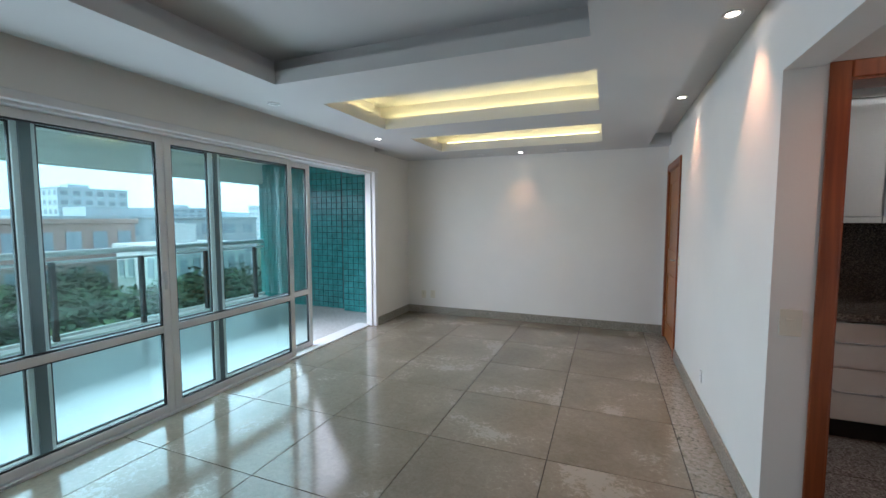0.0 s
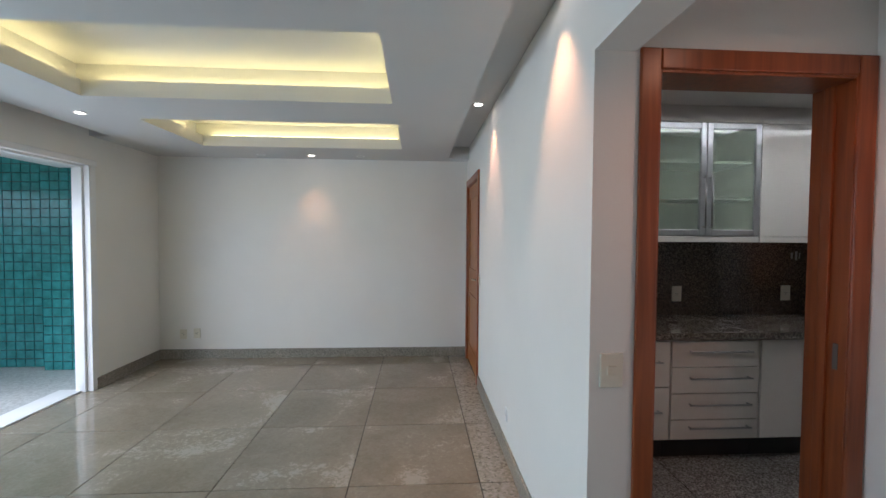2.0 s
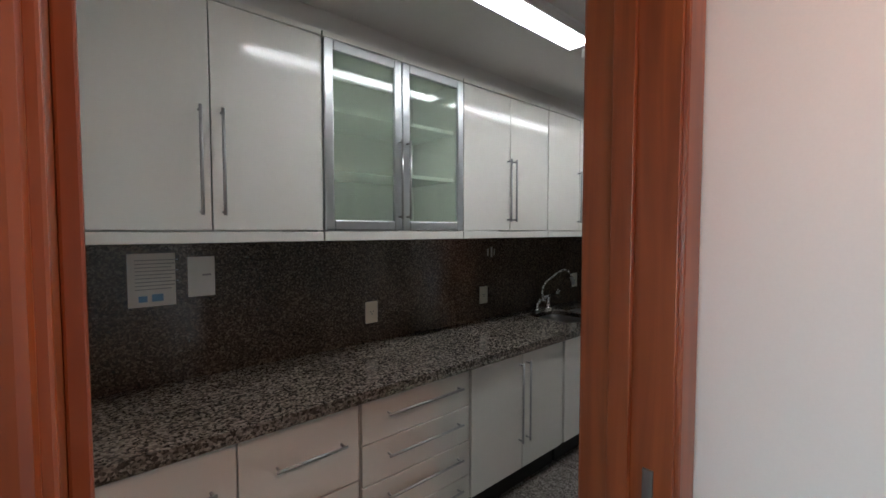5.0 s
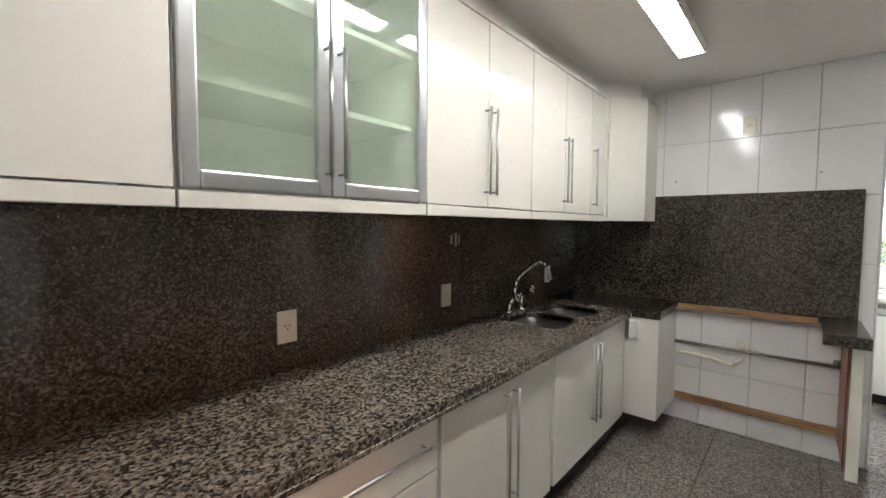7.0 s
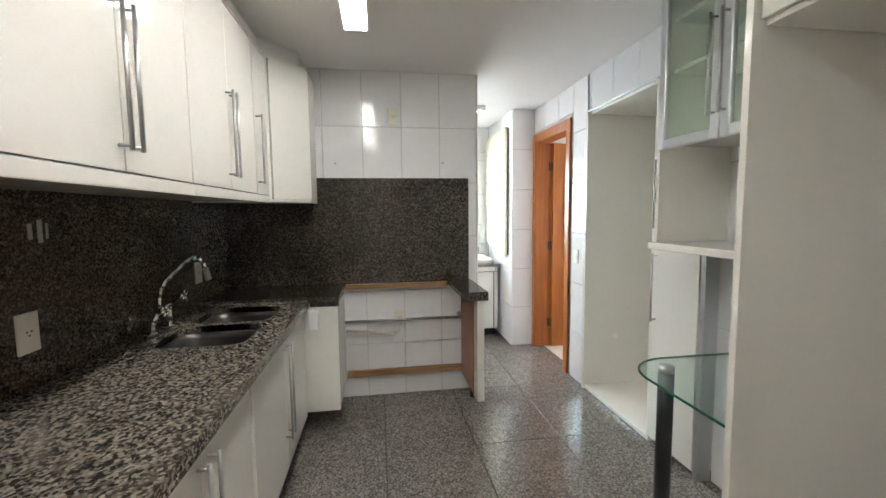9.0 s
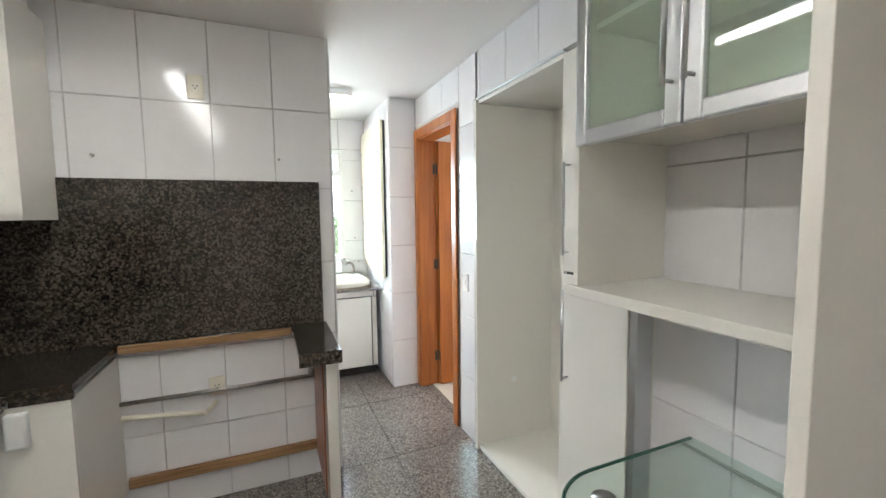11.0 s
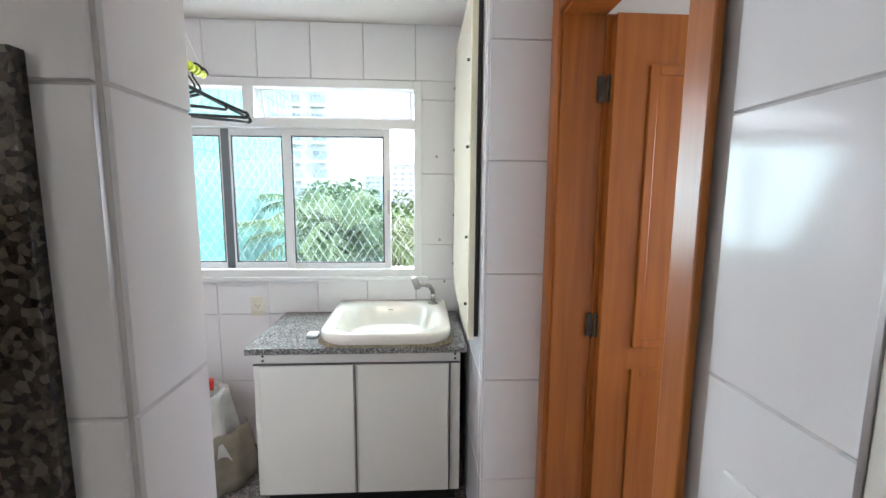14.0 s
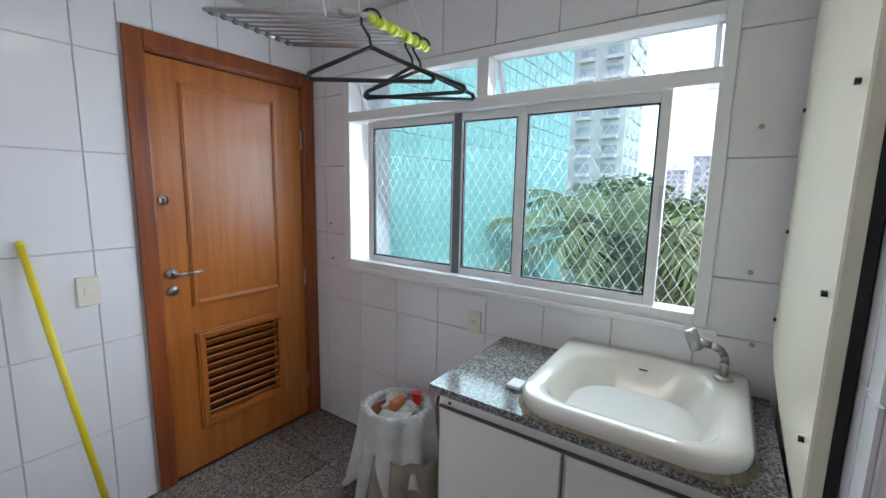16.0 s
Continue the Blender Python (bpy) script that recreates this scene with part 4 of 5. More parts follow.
fc = thing("kitchen_faucet", (4.0, 4.12, CT), "chrome kitchen mixer with long swivelled spout and cross handles", "faucet")
fb0, fb1 = Vector((3.92, 4.12, CT + 0.095)), Vector((4.10, 4.125, CT + 0.11))
part(fc, "body", S().path([(3.87, 4.13, CT), (3.88, 4.13, CT + 0.05), (3.92, 4.12, CT + 0.095)], 0.014, 12).path([(4.02, 4.125, CT), (4.02, 4.125, CT + 0.10)], 0.014, 12).path([tuple(fb0), tuple(fb1)], 0.013, 12).rod((3.87, 4.13, CT), (3.87, 4.13, CT + 0.012), 0.026, 18).rod((4.02, 4.125, CT), (4.02, 4.125, CT + 0.012), 0.026, 18), CHROME, smooth=True)
neck = [(3.925, 4.12, CT + 0.10), (3.925, 4.118, CT + 0.16), (3.935, 4.112, CT + 0.20), (3.96, 4.10, CT + 0.235), (4.01, 4.08, CT + 0.27), (4.07, 4.062, CT + 0.305), (4.12, 4.048, CT + 0.322), (4.165, 4.038, CT + 0.315), (4.20, 4.03, CT + 0.285), (4.215, 4.025, CT + 0.25)]
part(fc, "neck", S().path(neck, 0.010, 12), CHROME, smooth=True)
part(fc, "aerator", S().rod((4.213, 4.026, CT + 0.255), (4.235, 4.02, CT + 0.195), 0.015, 14), STEEL, smooth=True)
for hc in (fb0 + Vector((-0.01, -0.035, 0.0)), fb1 + Vector((0.02, -0.03, 0.02))):
    hd = S().rod(hc + Vector((0, 0.035, -0.005)), hc, 0.011)
    for k in range(4):
        a = k * math.pi / 2 + 0.4
        hd.rod(hc, hc + Vector((0.032 * math.cos(a), -0.004, 0.032 * math.sin(a))), 0.006)
    part(fc, "handle", hd, CHROME, smooth=True)

# granite backsplash slabs
bs = thing("backsplash", (3.0, 4.2, CT), "polished dark brown granite backsplash slabs", "backsplash", kind="structure")
xs = [1.01, 2.07, 3.02, 3.98, 5.055]
for a, b in zip(xs, xs[1:]):
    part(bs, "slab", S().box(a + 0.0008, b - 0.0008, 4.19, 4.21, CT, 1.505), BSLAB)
bs2 = thing("end_backsplash", (5.05, 3.0, 0.9), "dark granite slab on the tiled end wall", "backsplash", kind="structure")
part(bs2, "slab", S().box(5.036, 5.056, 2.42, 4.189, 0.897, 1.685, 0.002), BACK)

# empty cooker gap: batten, pipe, box
solid("wood_batten", S().box(5.025, 5.05, 2.48, 3.375, 0.165, 0.215, 0.003), RAWWOOD, (5.04, 2.9, 0.165), "raw brown wooden batten fixed on the tiles", "batten", "cooker gap battens")
solid("wood_batten", S().box(4.995, 5.018, 2.595, 3.37, 0.855, 0.893, 0.003), RAWWOOD, (5.0, 2.9, 0.855), "raw brown wooden batten under the granite edge", "batten", "cooker gap battens")
solid("gas_pipe", S().rod((5.03, 2.47, 0.60), (5.03, 3.385, 0.60), 0.011, 10).rod((5.03, 2.5, 0.60), (5.03, 2.5, 0.64), 0.016), NICKEL, label="grey metal pipe running along the tiled wall", category="pipe", smooth=True)
wall_plate(5.044, 2.97, 0.62, (-1, 0, 0), 0.075, 0.10, PLATE, "outlet", "ivory outlet low in the cooker gap")
solid("hose", S().path([(5.03, 3.38, 0.53), (5.0, 3.2, 0.525), (5.0, 3.02, 0.50), (5.02, 2.97, 0.55)], 0.014, 8), PLATE, label="short cream plastic hose in the cooker gap", category="hose", smooth=True)
wall_plate(5.05, 2.99, 2.14, (-1, 0, 0), 0.075, 0.12, PLATE, "outlet", "ivory outlet high on the tiled wall")
wall_plate(2.355, 4.19, 1.06, (0, -1, 0), 0.08, 0.125, PLATE, "outlet", "cream outlet plate on the granite backsplash")
wall_plate(3.30, 4.19, 1.065, (0, -1, 0), 0.08, 0.125, PLATE, "outlet", "cream outlet plate on the granite backsplash")
wall_plate(4.52, 4.19, 1.08, (0, -1, 0), 0.08, 0.125, PLATE, "outlet", "cream outlet plate on the granite backsplash")
pp = thing("printed_notice", (1.325, 4.189, 1.33), "white printed sheet taped to the granite", "paper")
part(pp, "sheet", S().box(1.23, 1.395, 4.1875, 4.1892, 1.22, 1.44), PAPER)
tx = S()
for k in range(9):
    tx.box(1.255, 1.405 - (k % 3) * 0.012, 4.1868, 4.1875, 1.41 - k * 0.015, 1.414 - k * 0.015)
part(pp, "print", tx, INK)
part(pp, "picture", S().box(1.265, 1.295, 4.1868, 4.1875, 1.24, 1.265).box(1.31, 1.35, 4.1868, 4.1875, 1.24, 1.27), BLUE)
pq = thing("note_sheet", (1.495, 4.189, 1.33), "small white notebook page on the granite", "paper")
part(pq, "sheet", S().box(1.44, 1.545, 4.1875, 4.1892, 1.245, 1.42), PAPER)
part(pq, "print", S().box(1.495, 1.53, 4.1868, 4.1875, 1.335, 1.343), INK)
mk = S()
for k, (dx, w, h) in enumerate(((0, 0.018, 0.05), (0.038, 0.02, 0.075), (0.072, 0.01, 0.05))):
    mk.box(3.34 + dx, 3.34 + dx + w, 4.1885, 4.1899, 1.375 - h / 2, 1.375 + h / 2, 0.0004)
solid("adhesive_residue", mk, mat("old_glue", (0.35, 0.33, 0.28), 0.7), label="pale strips of old glue on the granite", category="stain")

# ceiling lamps


def tube_lamp(x0, x1, y0, y1, z, material, label):
    th = thing("ceiling_lamp", ((x0 + x1) / 2, (y0 + y1) / 2, z), label, "lamp")
    part(th, "housing", S().box(x0 - 0.012, x1 + 0.012, y0 - 0.012, y1 + 0.012, z - 0.02, z, 0.004).box(x0 - 0.012, x1 + 0.012, y0 - 0.012, y0 - 0.001, z - 0.047, z - 0.02).box(x0 - 0.012, x1 + 0.012, y1 + 0.001, y1 + 0.012, z - 0.047, z - 0.02).box(x0 - 0.012, x0 - 0.001, y0 - 0.001, y1 + 0.001, z - 0.047, z - 0.02).box(x1 + 0.001, x1 + 0.012, y0 - 0.001, y1 + 0.001, z - 0.047, z - 0.02), WHITE_ALU)
    part(th, "diffuser", S().box(x0, x1, y0, y1, z - 0.045, z - 0.0205, 0.01), material, "glowing white diffuser")


tube_lamp(1.72, 2.94, 3.15, 3.27, KZ, TUBE, "long white fluorescent ceiling lamp, lit")
tube_lamp(3.08, 4.28, 3.15, 3.27, KZ, TUBE, "long white fluorescent ceiling lamp, lit")
tube_lamp(5.95, 6.05, 2.06, 2.75, KZ, TUBE2, "warm fluorescent laundry ceiling lamp, lit")

# kitchen south side: fridge niche, tall unit, shelf unit, fridge panel
nc = thing("fridge_niche", (4.5, 1.2, 0.0), "empty cream laminate fridge niche", "cabinet")
part(nc, "side", S().box(4.885, 4.905, 0.94, 1.52, 0.0, 2.175, 0.002).box(4.10, 4.118, 0.94, 1.50, 0.0, 2.175, 0.002), LAM)
part(nc, "top", S().box(4.118, 4.885, 0.94, 1.50, 2.155, 2.175, 0.002), LAM)
part(nc, "back", S().box(4.118, 4.885, 0.94, 0.955, 0.035, 2.155), LAM)
part(nc, "base", S().box(4.118, 4.885, 0.955, 1.505, 0.005, 0.035, 0.002), LAM)
part(nc, "edge_trim", S().box(4.905, 4.913, 1.495, 1.522, 0, 2.185, 0.001).box(4.10, 4.905, 1.50, 1.516, 2.177, 2.187, 0.001), ALU)
part(nc, "hole_plug", S().rod((4.885, 1.25, 0.42), (4.881, 1.25, 0.42), 0.022, 16), WPLATE)
tu = thing("tall_cabinet", (3.91, 1.4, 0.0), "tall narrow cream kitchen cabinet with two doors", "cabinet")
part(tu, "body", S().box(3.735, 4.095, 1.22, 1.482, 0.03, 2.175), LAMIN)
for z0, z1 in ((0.04, 1.232), (1.246, 2.17)):
    d = part(tu, "door", S().box(3.735, 4.095, 1.485, 1.505, z0, z1, 0.003), LAM)
    bar_handle(d, (4.06, 1.505, (1.33 if z0 > 1 else 0.78)), (4.06, 1.505, (1.70 if z0 > 1 else 1.16)), (0, 1, 0))
# dark strip painted in as the shade between the two doors
part(tu, "gap_shadow", S().box(3.735, 4.095, 1.482, 1.4848, 1.228, 1.25), EDGE)
part(tu, "edge_profile", S().box(3.70, 3.733, 1.42, 1.50, 0.0, 1.23, 0.003), ALU)
hu = thing("shelf_unit", (3.3, 1.6, 1.23), "cream open shelf unit with frosted glass doors above", "cabinet")
part(hu, "side", S().box(3.665, 3.685, 1.42, 1.80, 1.27, 2.46, 0.002), LAM)
part(hu, "shelf", S().box(2.955, 3.72, 1.42, 1.81, 1.235, 1.268, 0.004), LAM)
part(hu, "box", S().box(2.955, 3.665, 1.42, 1.765, 1.72, 1.74, 0.002).box(2.955, 3.665, 1.42, 1.435, 1.74, 2.46), LAM)
for zz in (2.05, 2.28):
    part(hu, "inner_shelf", S().box(2.955, 3.665, 1.435, 1.74, zz, zz + 0.018), LAM)
for a, c, hx in ((3.325, 3.68, 3.35), (2.955, 3.32, 3.295)):
    w = 0.045
    fr = S().box(a, a + w, 1.782, 1.806, 1.70, 2.46, 0.006).box(c - w, c, 1.782, 1.806, 1.70, 2.46, 0.006).box(a + w, c - w, 1.782, 1.806, 1.70, 1.70 + w, 0.006).box(a + w, c - w, 1.782, 1.806, 2.46 - w, 2.46, 0.006)
    d = part(hu, "door", fr, ALU, "aluminium door frame")
    pn = part(d, "pane", S().box(a + w - 0.004, c - w + 0.004, 1.79, 1.795, 1.70 + w - 0.004, 2.46 - w + 0.004), FROST, "frosted green glass")
    pn.visible_shadow = False
    bar_handle(d, (hx, 1.806, 1.80), (hx, 1.806, 2.16), (0, 1, 0))
ob_ = thing("fridge_surround", (2.5, 1.75, 0.0), "cream fridge surround with tall side board and overhead cabinet", "cabinet")
part(ob_, "side_board", S().box(2.928, 2.952, 1.42, 2.07, 0.0, 2.46, 0.002), LAM)
part(ob_, "body", S().box(2.03, 2.926, 1.42, 2.03, 1.93, 2.46, 0.002), LAM)
part(ob_, "door", S().box(2.035, 2.475, 2.032, 2.05, 1.945, 2.455, 0.003), LAM)
part(ob_, "door", S().box(2.48, 2.922, 2.032, 2.05, 1.945, 2.455, 0.003), LAM)
# glass breakfast table
gt = thing("glass_table", (3.3, 1.7, 0.0), "small wall table of clear greenish glass on a black leg", "table")
outl = [(2.953, 1.425), (3.54, 1.425)] + [(3.33 + 0.21 * math.cos(radians(a)), 1.85 + 0.21 * math.sin(radians(a))) for a in range(0, 91, 10)] + [(2.953, 2.06)]
tg = part(gt, "top", S().prism(outl, 0.742, 0.754), TABLEGLASS, "clear greenish glass top")
tg.visible_shadow = False
rim = S()
for p, q in zip(outl[1:], outl[2:]):
    rim.rod((*p, 0.748), (*q, 0.748), 0.0055, 6)
part(gt, "rim", rim, GLASSEDGE)
part(gt, "leg", S().rod((3.42, 1.915, 0.0), (3.42, 1.915, 0.735), 0.032, 20).rod((3.42, 1.915, 0.0), (3.42, 1.915, 0.008), 0.045, 20), BLACKP, smooth=True)
part(gt, "cap", S().rod((3.42, 1.915, 0.733), (3.42, 1.915, 0.762), 0.031, 20), STEEL, smooth=True)
part(gt, "bracket", S().rod((3.0, 1.95, 0.725), (3.0, 1.44, 0.725), 0.008).rod((3.56, 1.44, 0.725), (3.0, 1.44, 0.725), 0.006), STEEL)
# fridge outlet and cord
wall_plate(2.855, 1.42, 1.035, (0, 1, 0), 0.13, 0.13, PLATE, "outlet", "ivory outlet box behind the fridge bay", False)
cord = thing("power_cord", (2.87, 1.43, 1.05), "loose white power cord with a black plug", "cable")
part(cord, "wire", S().path([(2.912, 1.43, 1.62), (2.903, 1.44, 1.54), (2.905, 1.437, 1.46), (2.91, 1.44, 1.3), (2.912, 1.44, 1.15), (2.905, 1.45, 1.06)], 0.006, 8), WPLATE, smooth=True)
part(cord, "plug", S().rod((2.912, 1.45, 1.055), (2.868, 1.455, 1.045), 0.015), BLACKP)
part(cord, "switch", S().box(2.895, 2.912, 1.43, 1.447, 1.41, 1.465, 0.004), BLACKP)
wall_plate(5.07, 1.5, 1.05, (0, 1, 0), 0.07, 0.115, WPLATE, "switch", "white switch plate on the tiles")

# laundry things
lc = thing("laundry_cabinet", (6.66, 2.27, 0.0), "white two door laundry cabinet under the granite top", "cabinet")
part(lc, "body", S().box(6.405, 6.96, 1.785, 2.745, 0.09, 0.805, 0.002), LAM)
part(lc, "plinth", S().box(6.46, 6.9, 1.80, 2.72, 0, 0.09), KICK_SHADE)
part(lc, "door", S().box(6.388, 6.405, 1.84, 2.27, 0.10, 0.745, 0.004), LAM)
part(lc, "door", S().box(6.388, 6.405, 2.285, 2.715, 0.10, 0.745, 0.004), LAM)
part(lc, "edging", S().box(6.383, 6.39, 2.275, 2.28, 0.1, 0.745).box(6.387, 6.405, 1.832, 1.837, 0.1, 0.745).box(6.387, 6.404, 1.79, 2.74, 0.748, 0.752), EDGE)
for yy in (1.81, 2.70):
    for zz in (0.765, 0.787):
        part(lc, "screw", S().rod((6.406, yy, zz), (6.402, yy, zz), 0.006, 8), BLACKP)
lt = thing("laundry_countertop", (6.66, 2.26, 0.81), "speckled grey granite laundry countertop", "countertop")
part(lt, "slab", slab_with_holes(6.365, 6.968, 1.76, 2.765, 0.808, 0.836, [(6.42, 6.9, 1.88, 2.40)]), LCOUNTER)
tk = thing("laundry_tank", (6.69, 2.14, 0.83), "white ceramic laundry tank with sloping washboard", "sink")


def rrect(x0, x1, y0, y1, z, rf, rb, tilt=0.0, n=7):
    """Rounded rectangle with its own radius at the front and at the wall side."""
    pts = []
    for cx, cy, a0, r in ((x1 - rb, y1 - rb, 0, rb), (x0 + rf, y1 - rf, 90, rf), (x0 + rf, y0 + rf, 180, rf), (x1 - rb, y0 + rb, 270, rb)):
        for k in range(n + 1):
            px, py = cx + r * math.cos(radians(a0 + 90 * k / n)), cy + r * math.sin(radians(a0 + 90 * k / n))
            pts.append((px, py, z + tilt * (px - x0) / (x1 - x0)))
    return pts


rg = [rrect(6.375, 6.955, 1.84, 2.44, 0.838, 0.12, 0.02), rrect(6.36, 6.962, 1.825, 2.45, 0.862, 0.13, 0.025), rrect(6.36, 6.962, 1.825, 2.45, 0.888, 0.13, 0.025, 0.012), rrect(6.372, 6.955, 1.836, 2.44, 0.900, 0.125, 0.025, 0.012),
      rrect(6.41, 6.90, 1.885, 2.395, 0.898, 0.11, 0.16, 0.010), rrect(6.422, 6.885, 1.90, 2.38, 0.885, 0.11, 0.16), rrect(6.44, 6.83, 1.93, 2.35, 0.82, 0.10, 0.15), rrect(6.46, 6.76, 1.965, 2.31, 0.75, 0.09, 0.12), rrect(6.49, 6.70, 2.0, 2.27, 0.71, 0.08, 0.08)]
part(tk, "basin", S().rings(rg, False, True), CERAMIC, smooth=True)
part(tk, "sealant", S().rings([rrect(6.366, 6.966, 1.81, 2.465, 0.8365, 0.13, 0.03), rrect(6.37, 6.963, 1.822, 2.453, 0.856, 0.13, 0.03)], False, False), GRIME, "stained old sealant")
part(tk, "drain", S().rod((6.59, 2.13, 0.711), (6.59, 2.13, 0.715), 0.03, 16), CHROME)
part(tk, "overflow", S().box(6.868, 6.874, 2.13, 2.16, 0.872, 0.876, 0.001), BLACKP)
tp = thing("laundry_tap", (6.88, 1.9, 0.905), "grey metal laundry tap with bent spout", "faucet")
part(tp, "spout", S().path([(6.88, 1.9, 0.905), (6.88, 1.9, 0.965), (6.878, 1.905, 0.99), (6.874, 1.92, 1.01), (6.868, 1.945, 1.02), (6.86, 1.985, 1.026)], 0.013, 14), NICKEL, smooth=True)
part(tp, "knob", S().rod((6.86, 1.985, 1.0), (6.855, 2.01, 1.065), 0.021, 14), STEEL, smooth=True)
part(tp, "flange", S().rod((6.88, 1.9, 0.905), (6.88, 1.9, 0.918), 0.03, 18), STEEL, smooth=True)
solid("soap_scrap", S().box(6.50, 6.57, 2.475, 2.53, 0.837, 0.852, 0.006), WPLATE, (6.53, 2.5, 0.837), "small piece of white soap on the granite", "soap")
# cream board on the side wall
yb = thing("wall_board", (6.6, 1.75, 0.93), "cream varnished board fixed on the tiles with a dark gap", "panel")
cream_board = S()
bo = [(6.15, 0.945), (6.15, 2.31), (6.92, 2.31), (6.92, 1.08), (6.80, 1.02), (6.62, 0.985), (6.35, 0.955)]
cream_board.rings([[(x, 1.758, z) for x, z in bo], [(x, 1.779, z) for x, z in bo], [(x + (0.004 if x < 6.2 else -0.004 if x > 6.9 else 0), 1.783, z - (0.004 if z > 2 else -0.004)) for x, z in bo]])
part(yb, "board", cream_board, CREAM)
# black filling painted as the shade in the gap behind the board
part(yb, "gap_shade", S().box(6.147, 6.9, 1.742, 1.7575, 1.1, 2.305).box(6.147, 6.35, 1.742, 1.7575, 0.96, 1.1), KICK_SHADE)
for zz in (1.08, 1.36, 1.72, 2.05):
    part(yb, "screw", S().rod((6.21, 1.78, zz), (6.21, 1.792, zz), 0.006, 8), BLACKP)
    part(yb, "screw", S().rod((6.88, 1.78, zz + 0.06), (6.88, 1.790, zz + 0.06), 0.006, 8), BLACKP)
# laundry outlet, screws in tiles
wall_plate(WX, 2.93, 0.875, (-1, 0, 0), 0.075, 0.115, PLATE, "outlet", "ivory outlet on the laundry tiles")
wall_plate(5.79, 4.145, 1.07, (0, -1, 0), 0.08, 0.125, PLATE, "switch", "ivory switch plate on the laundry tiles")
for k, (yy, zz) in enumerate(((1.88, 1.75), (1.86, 1.27), (1.83, 1.02), (3.98, 1.3), (3.97, 1.08))):
    solid("wall_screw", S().rod((WX, yy, zz), (WX - 0.012, yy, zz), 0.006, 8).rod((WX - 0.012, yy, zz), (WX - 0.014, yy, zz), 0.009, 8), NICKEL, (WX, yy, zz), "small dark metal screw in the tiles", "screw", "tile screws")
for yy, zz in ((3.42, 1.79), (2.62, 1.80)):
    solid("wall_screw", S().rod((5.05, yy, zz), (5.035, yy, zz), 0.008, 8), NICKEL, (5.05, yy, zz), "small dark metal screw in the tiles", "screw", "tile screws")
# laundry basket with cloths
bk = thing("cloth_bucket", (6.72, 3.2, 0.0), "plastic bucket draped with a grey white cloth, rags inside", "bucket")
bx, by = 6.70, 3.20


def ring_pts(r, z, n=32, fold=0.0, ph=0.0, lobes=7):
    return [(bx + (r + fold * math.sin(lobes * a + ph)) * math.cos(a), by + (r + fold * math.sin(lobes * a + ph)) * math.sin(a), z) for a in [k * math.tau / n for k in range(n)]]


part(bk, "pail", S().rings([ring_pts(0.115, 0.0), ring_pts(0.15, 0.42), ring_pts(0.14, 0.42), ring_pts(0.11, 0.05)], True, True), ORANGEP, smooth=True)
part(bk, "rim", S().path(ring_pts(0.152, 0.455, 24) + ring_pts(0.152, 0.455, 24)[:1], 0.02, 8), BUCKET, smooth=True)
cl = S()
n = 48
for r0, (rr0, zz0, fo) in enumerate(((0.150, 0.478, 0.002),)):
    rows_ = []
    for j in range(9):
        row = []
        for k in range(n + 1):
            a = radians(95) + (k / n) * radians(215)
            drop = 0.30 + 0.16 * math.sin(a * 2.3 + 0.6) * math.sin(a * 5.1)
            tt = j / 8
            rad = 0.168 + 0.045 * tt + (0.008 + 0.028 * tt) * math.sin(9 * a + 1.2 * tt) + 0.05 * tt * tt * max(0, math.sin(a * 3 + 2))
            row.append(cl.bm.verts.new((bx + rad * math.cos(a), by + rad * math.sin(a), max(0.012, 0.478 - tt * drop * 1.25))))
        rows_.append(row)
    for a_, b_ in zip(rows_, rows_[1:]):
        for k in range(n):
            cl.bm.faces.new((a_[k], a_[k + 1], b_[k + 1], b_[k]))
cp = part(bk, "cloth", cl, CLOTH, "grey white draped cloth", True)
md = cp.modifiers.new("thick", "SOLIDIFY")
md.thickness = 0.004
c2 = S()
rows_ = []
for j in range(7):
    row = []
    for k in range(19):
        a = radians(165) + k / 18 * radians(125)
        tt = j / 6
        rad = 0.20 + 0.05 * tt + 0.014 * math.sin(11 * a)
        row.append(c2.bm.verts.new((bx + 0.01 + rad * math.cos(a), by - 0.07 + rad * math.sin(a), max(0.01, 0.30 - tt * 0.29))))
    rows_.append(row)
for a_, b_ in zip(rows_, rows_[1:]):
    for k in range(18):
        c2.bm.faces.new((a_[k], a_[k + 1], b_[k + 1], b_[k]))
cp = part(bk, "rag", c2, CLOTH2, "khaki rag", True)
md = cp.modifiers.new("thick", "SOLIDIFY")
md.thickness = 0.006
rg = S()
rng = random.Random(4)
for k in range(9):
    rg.ball((bx + rng.uniform(-0.08, 0.06), by + rng.uniform(-0.08, 0.08), 0.42 + rng.uniform(0, 0.03)), 0.05, (1.3, 0.9, 0.55), 3)
for v in rg.bm.verts:
    v.co += Vector(noise.noise_vector(v.co * 22)) * 0.035
part(bk, "rags", rg, CLOTH, smooth=True)
part(bk, "brush", S().box(bx - 0.04, bx + 0.05, by - 0.02, by + 0.03, 0.44, 0.49, 0.01), ORANGEP)
part(bk, "bottle", S().rod((bx + 0.07, by - 0.05, 0.40), (bx + 0.08, by - 0.06, 0.51), 0.025, 12), REDP)
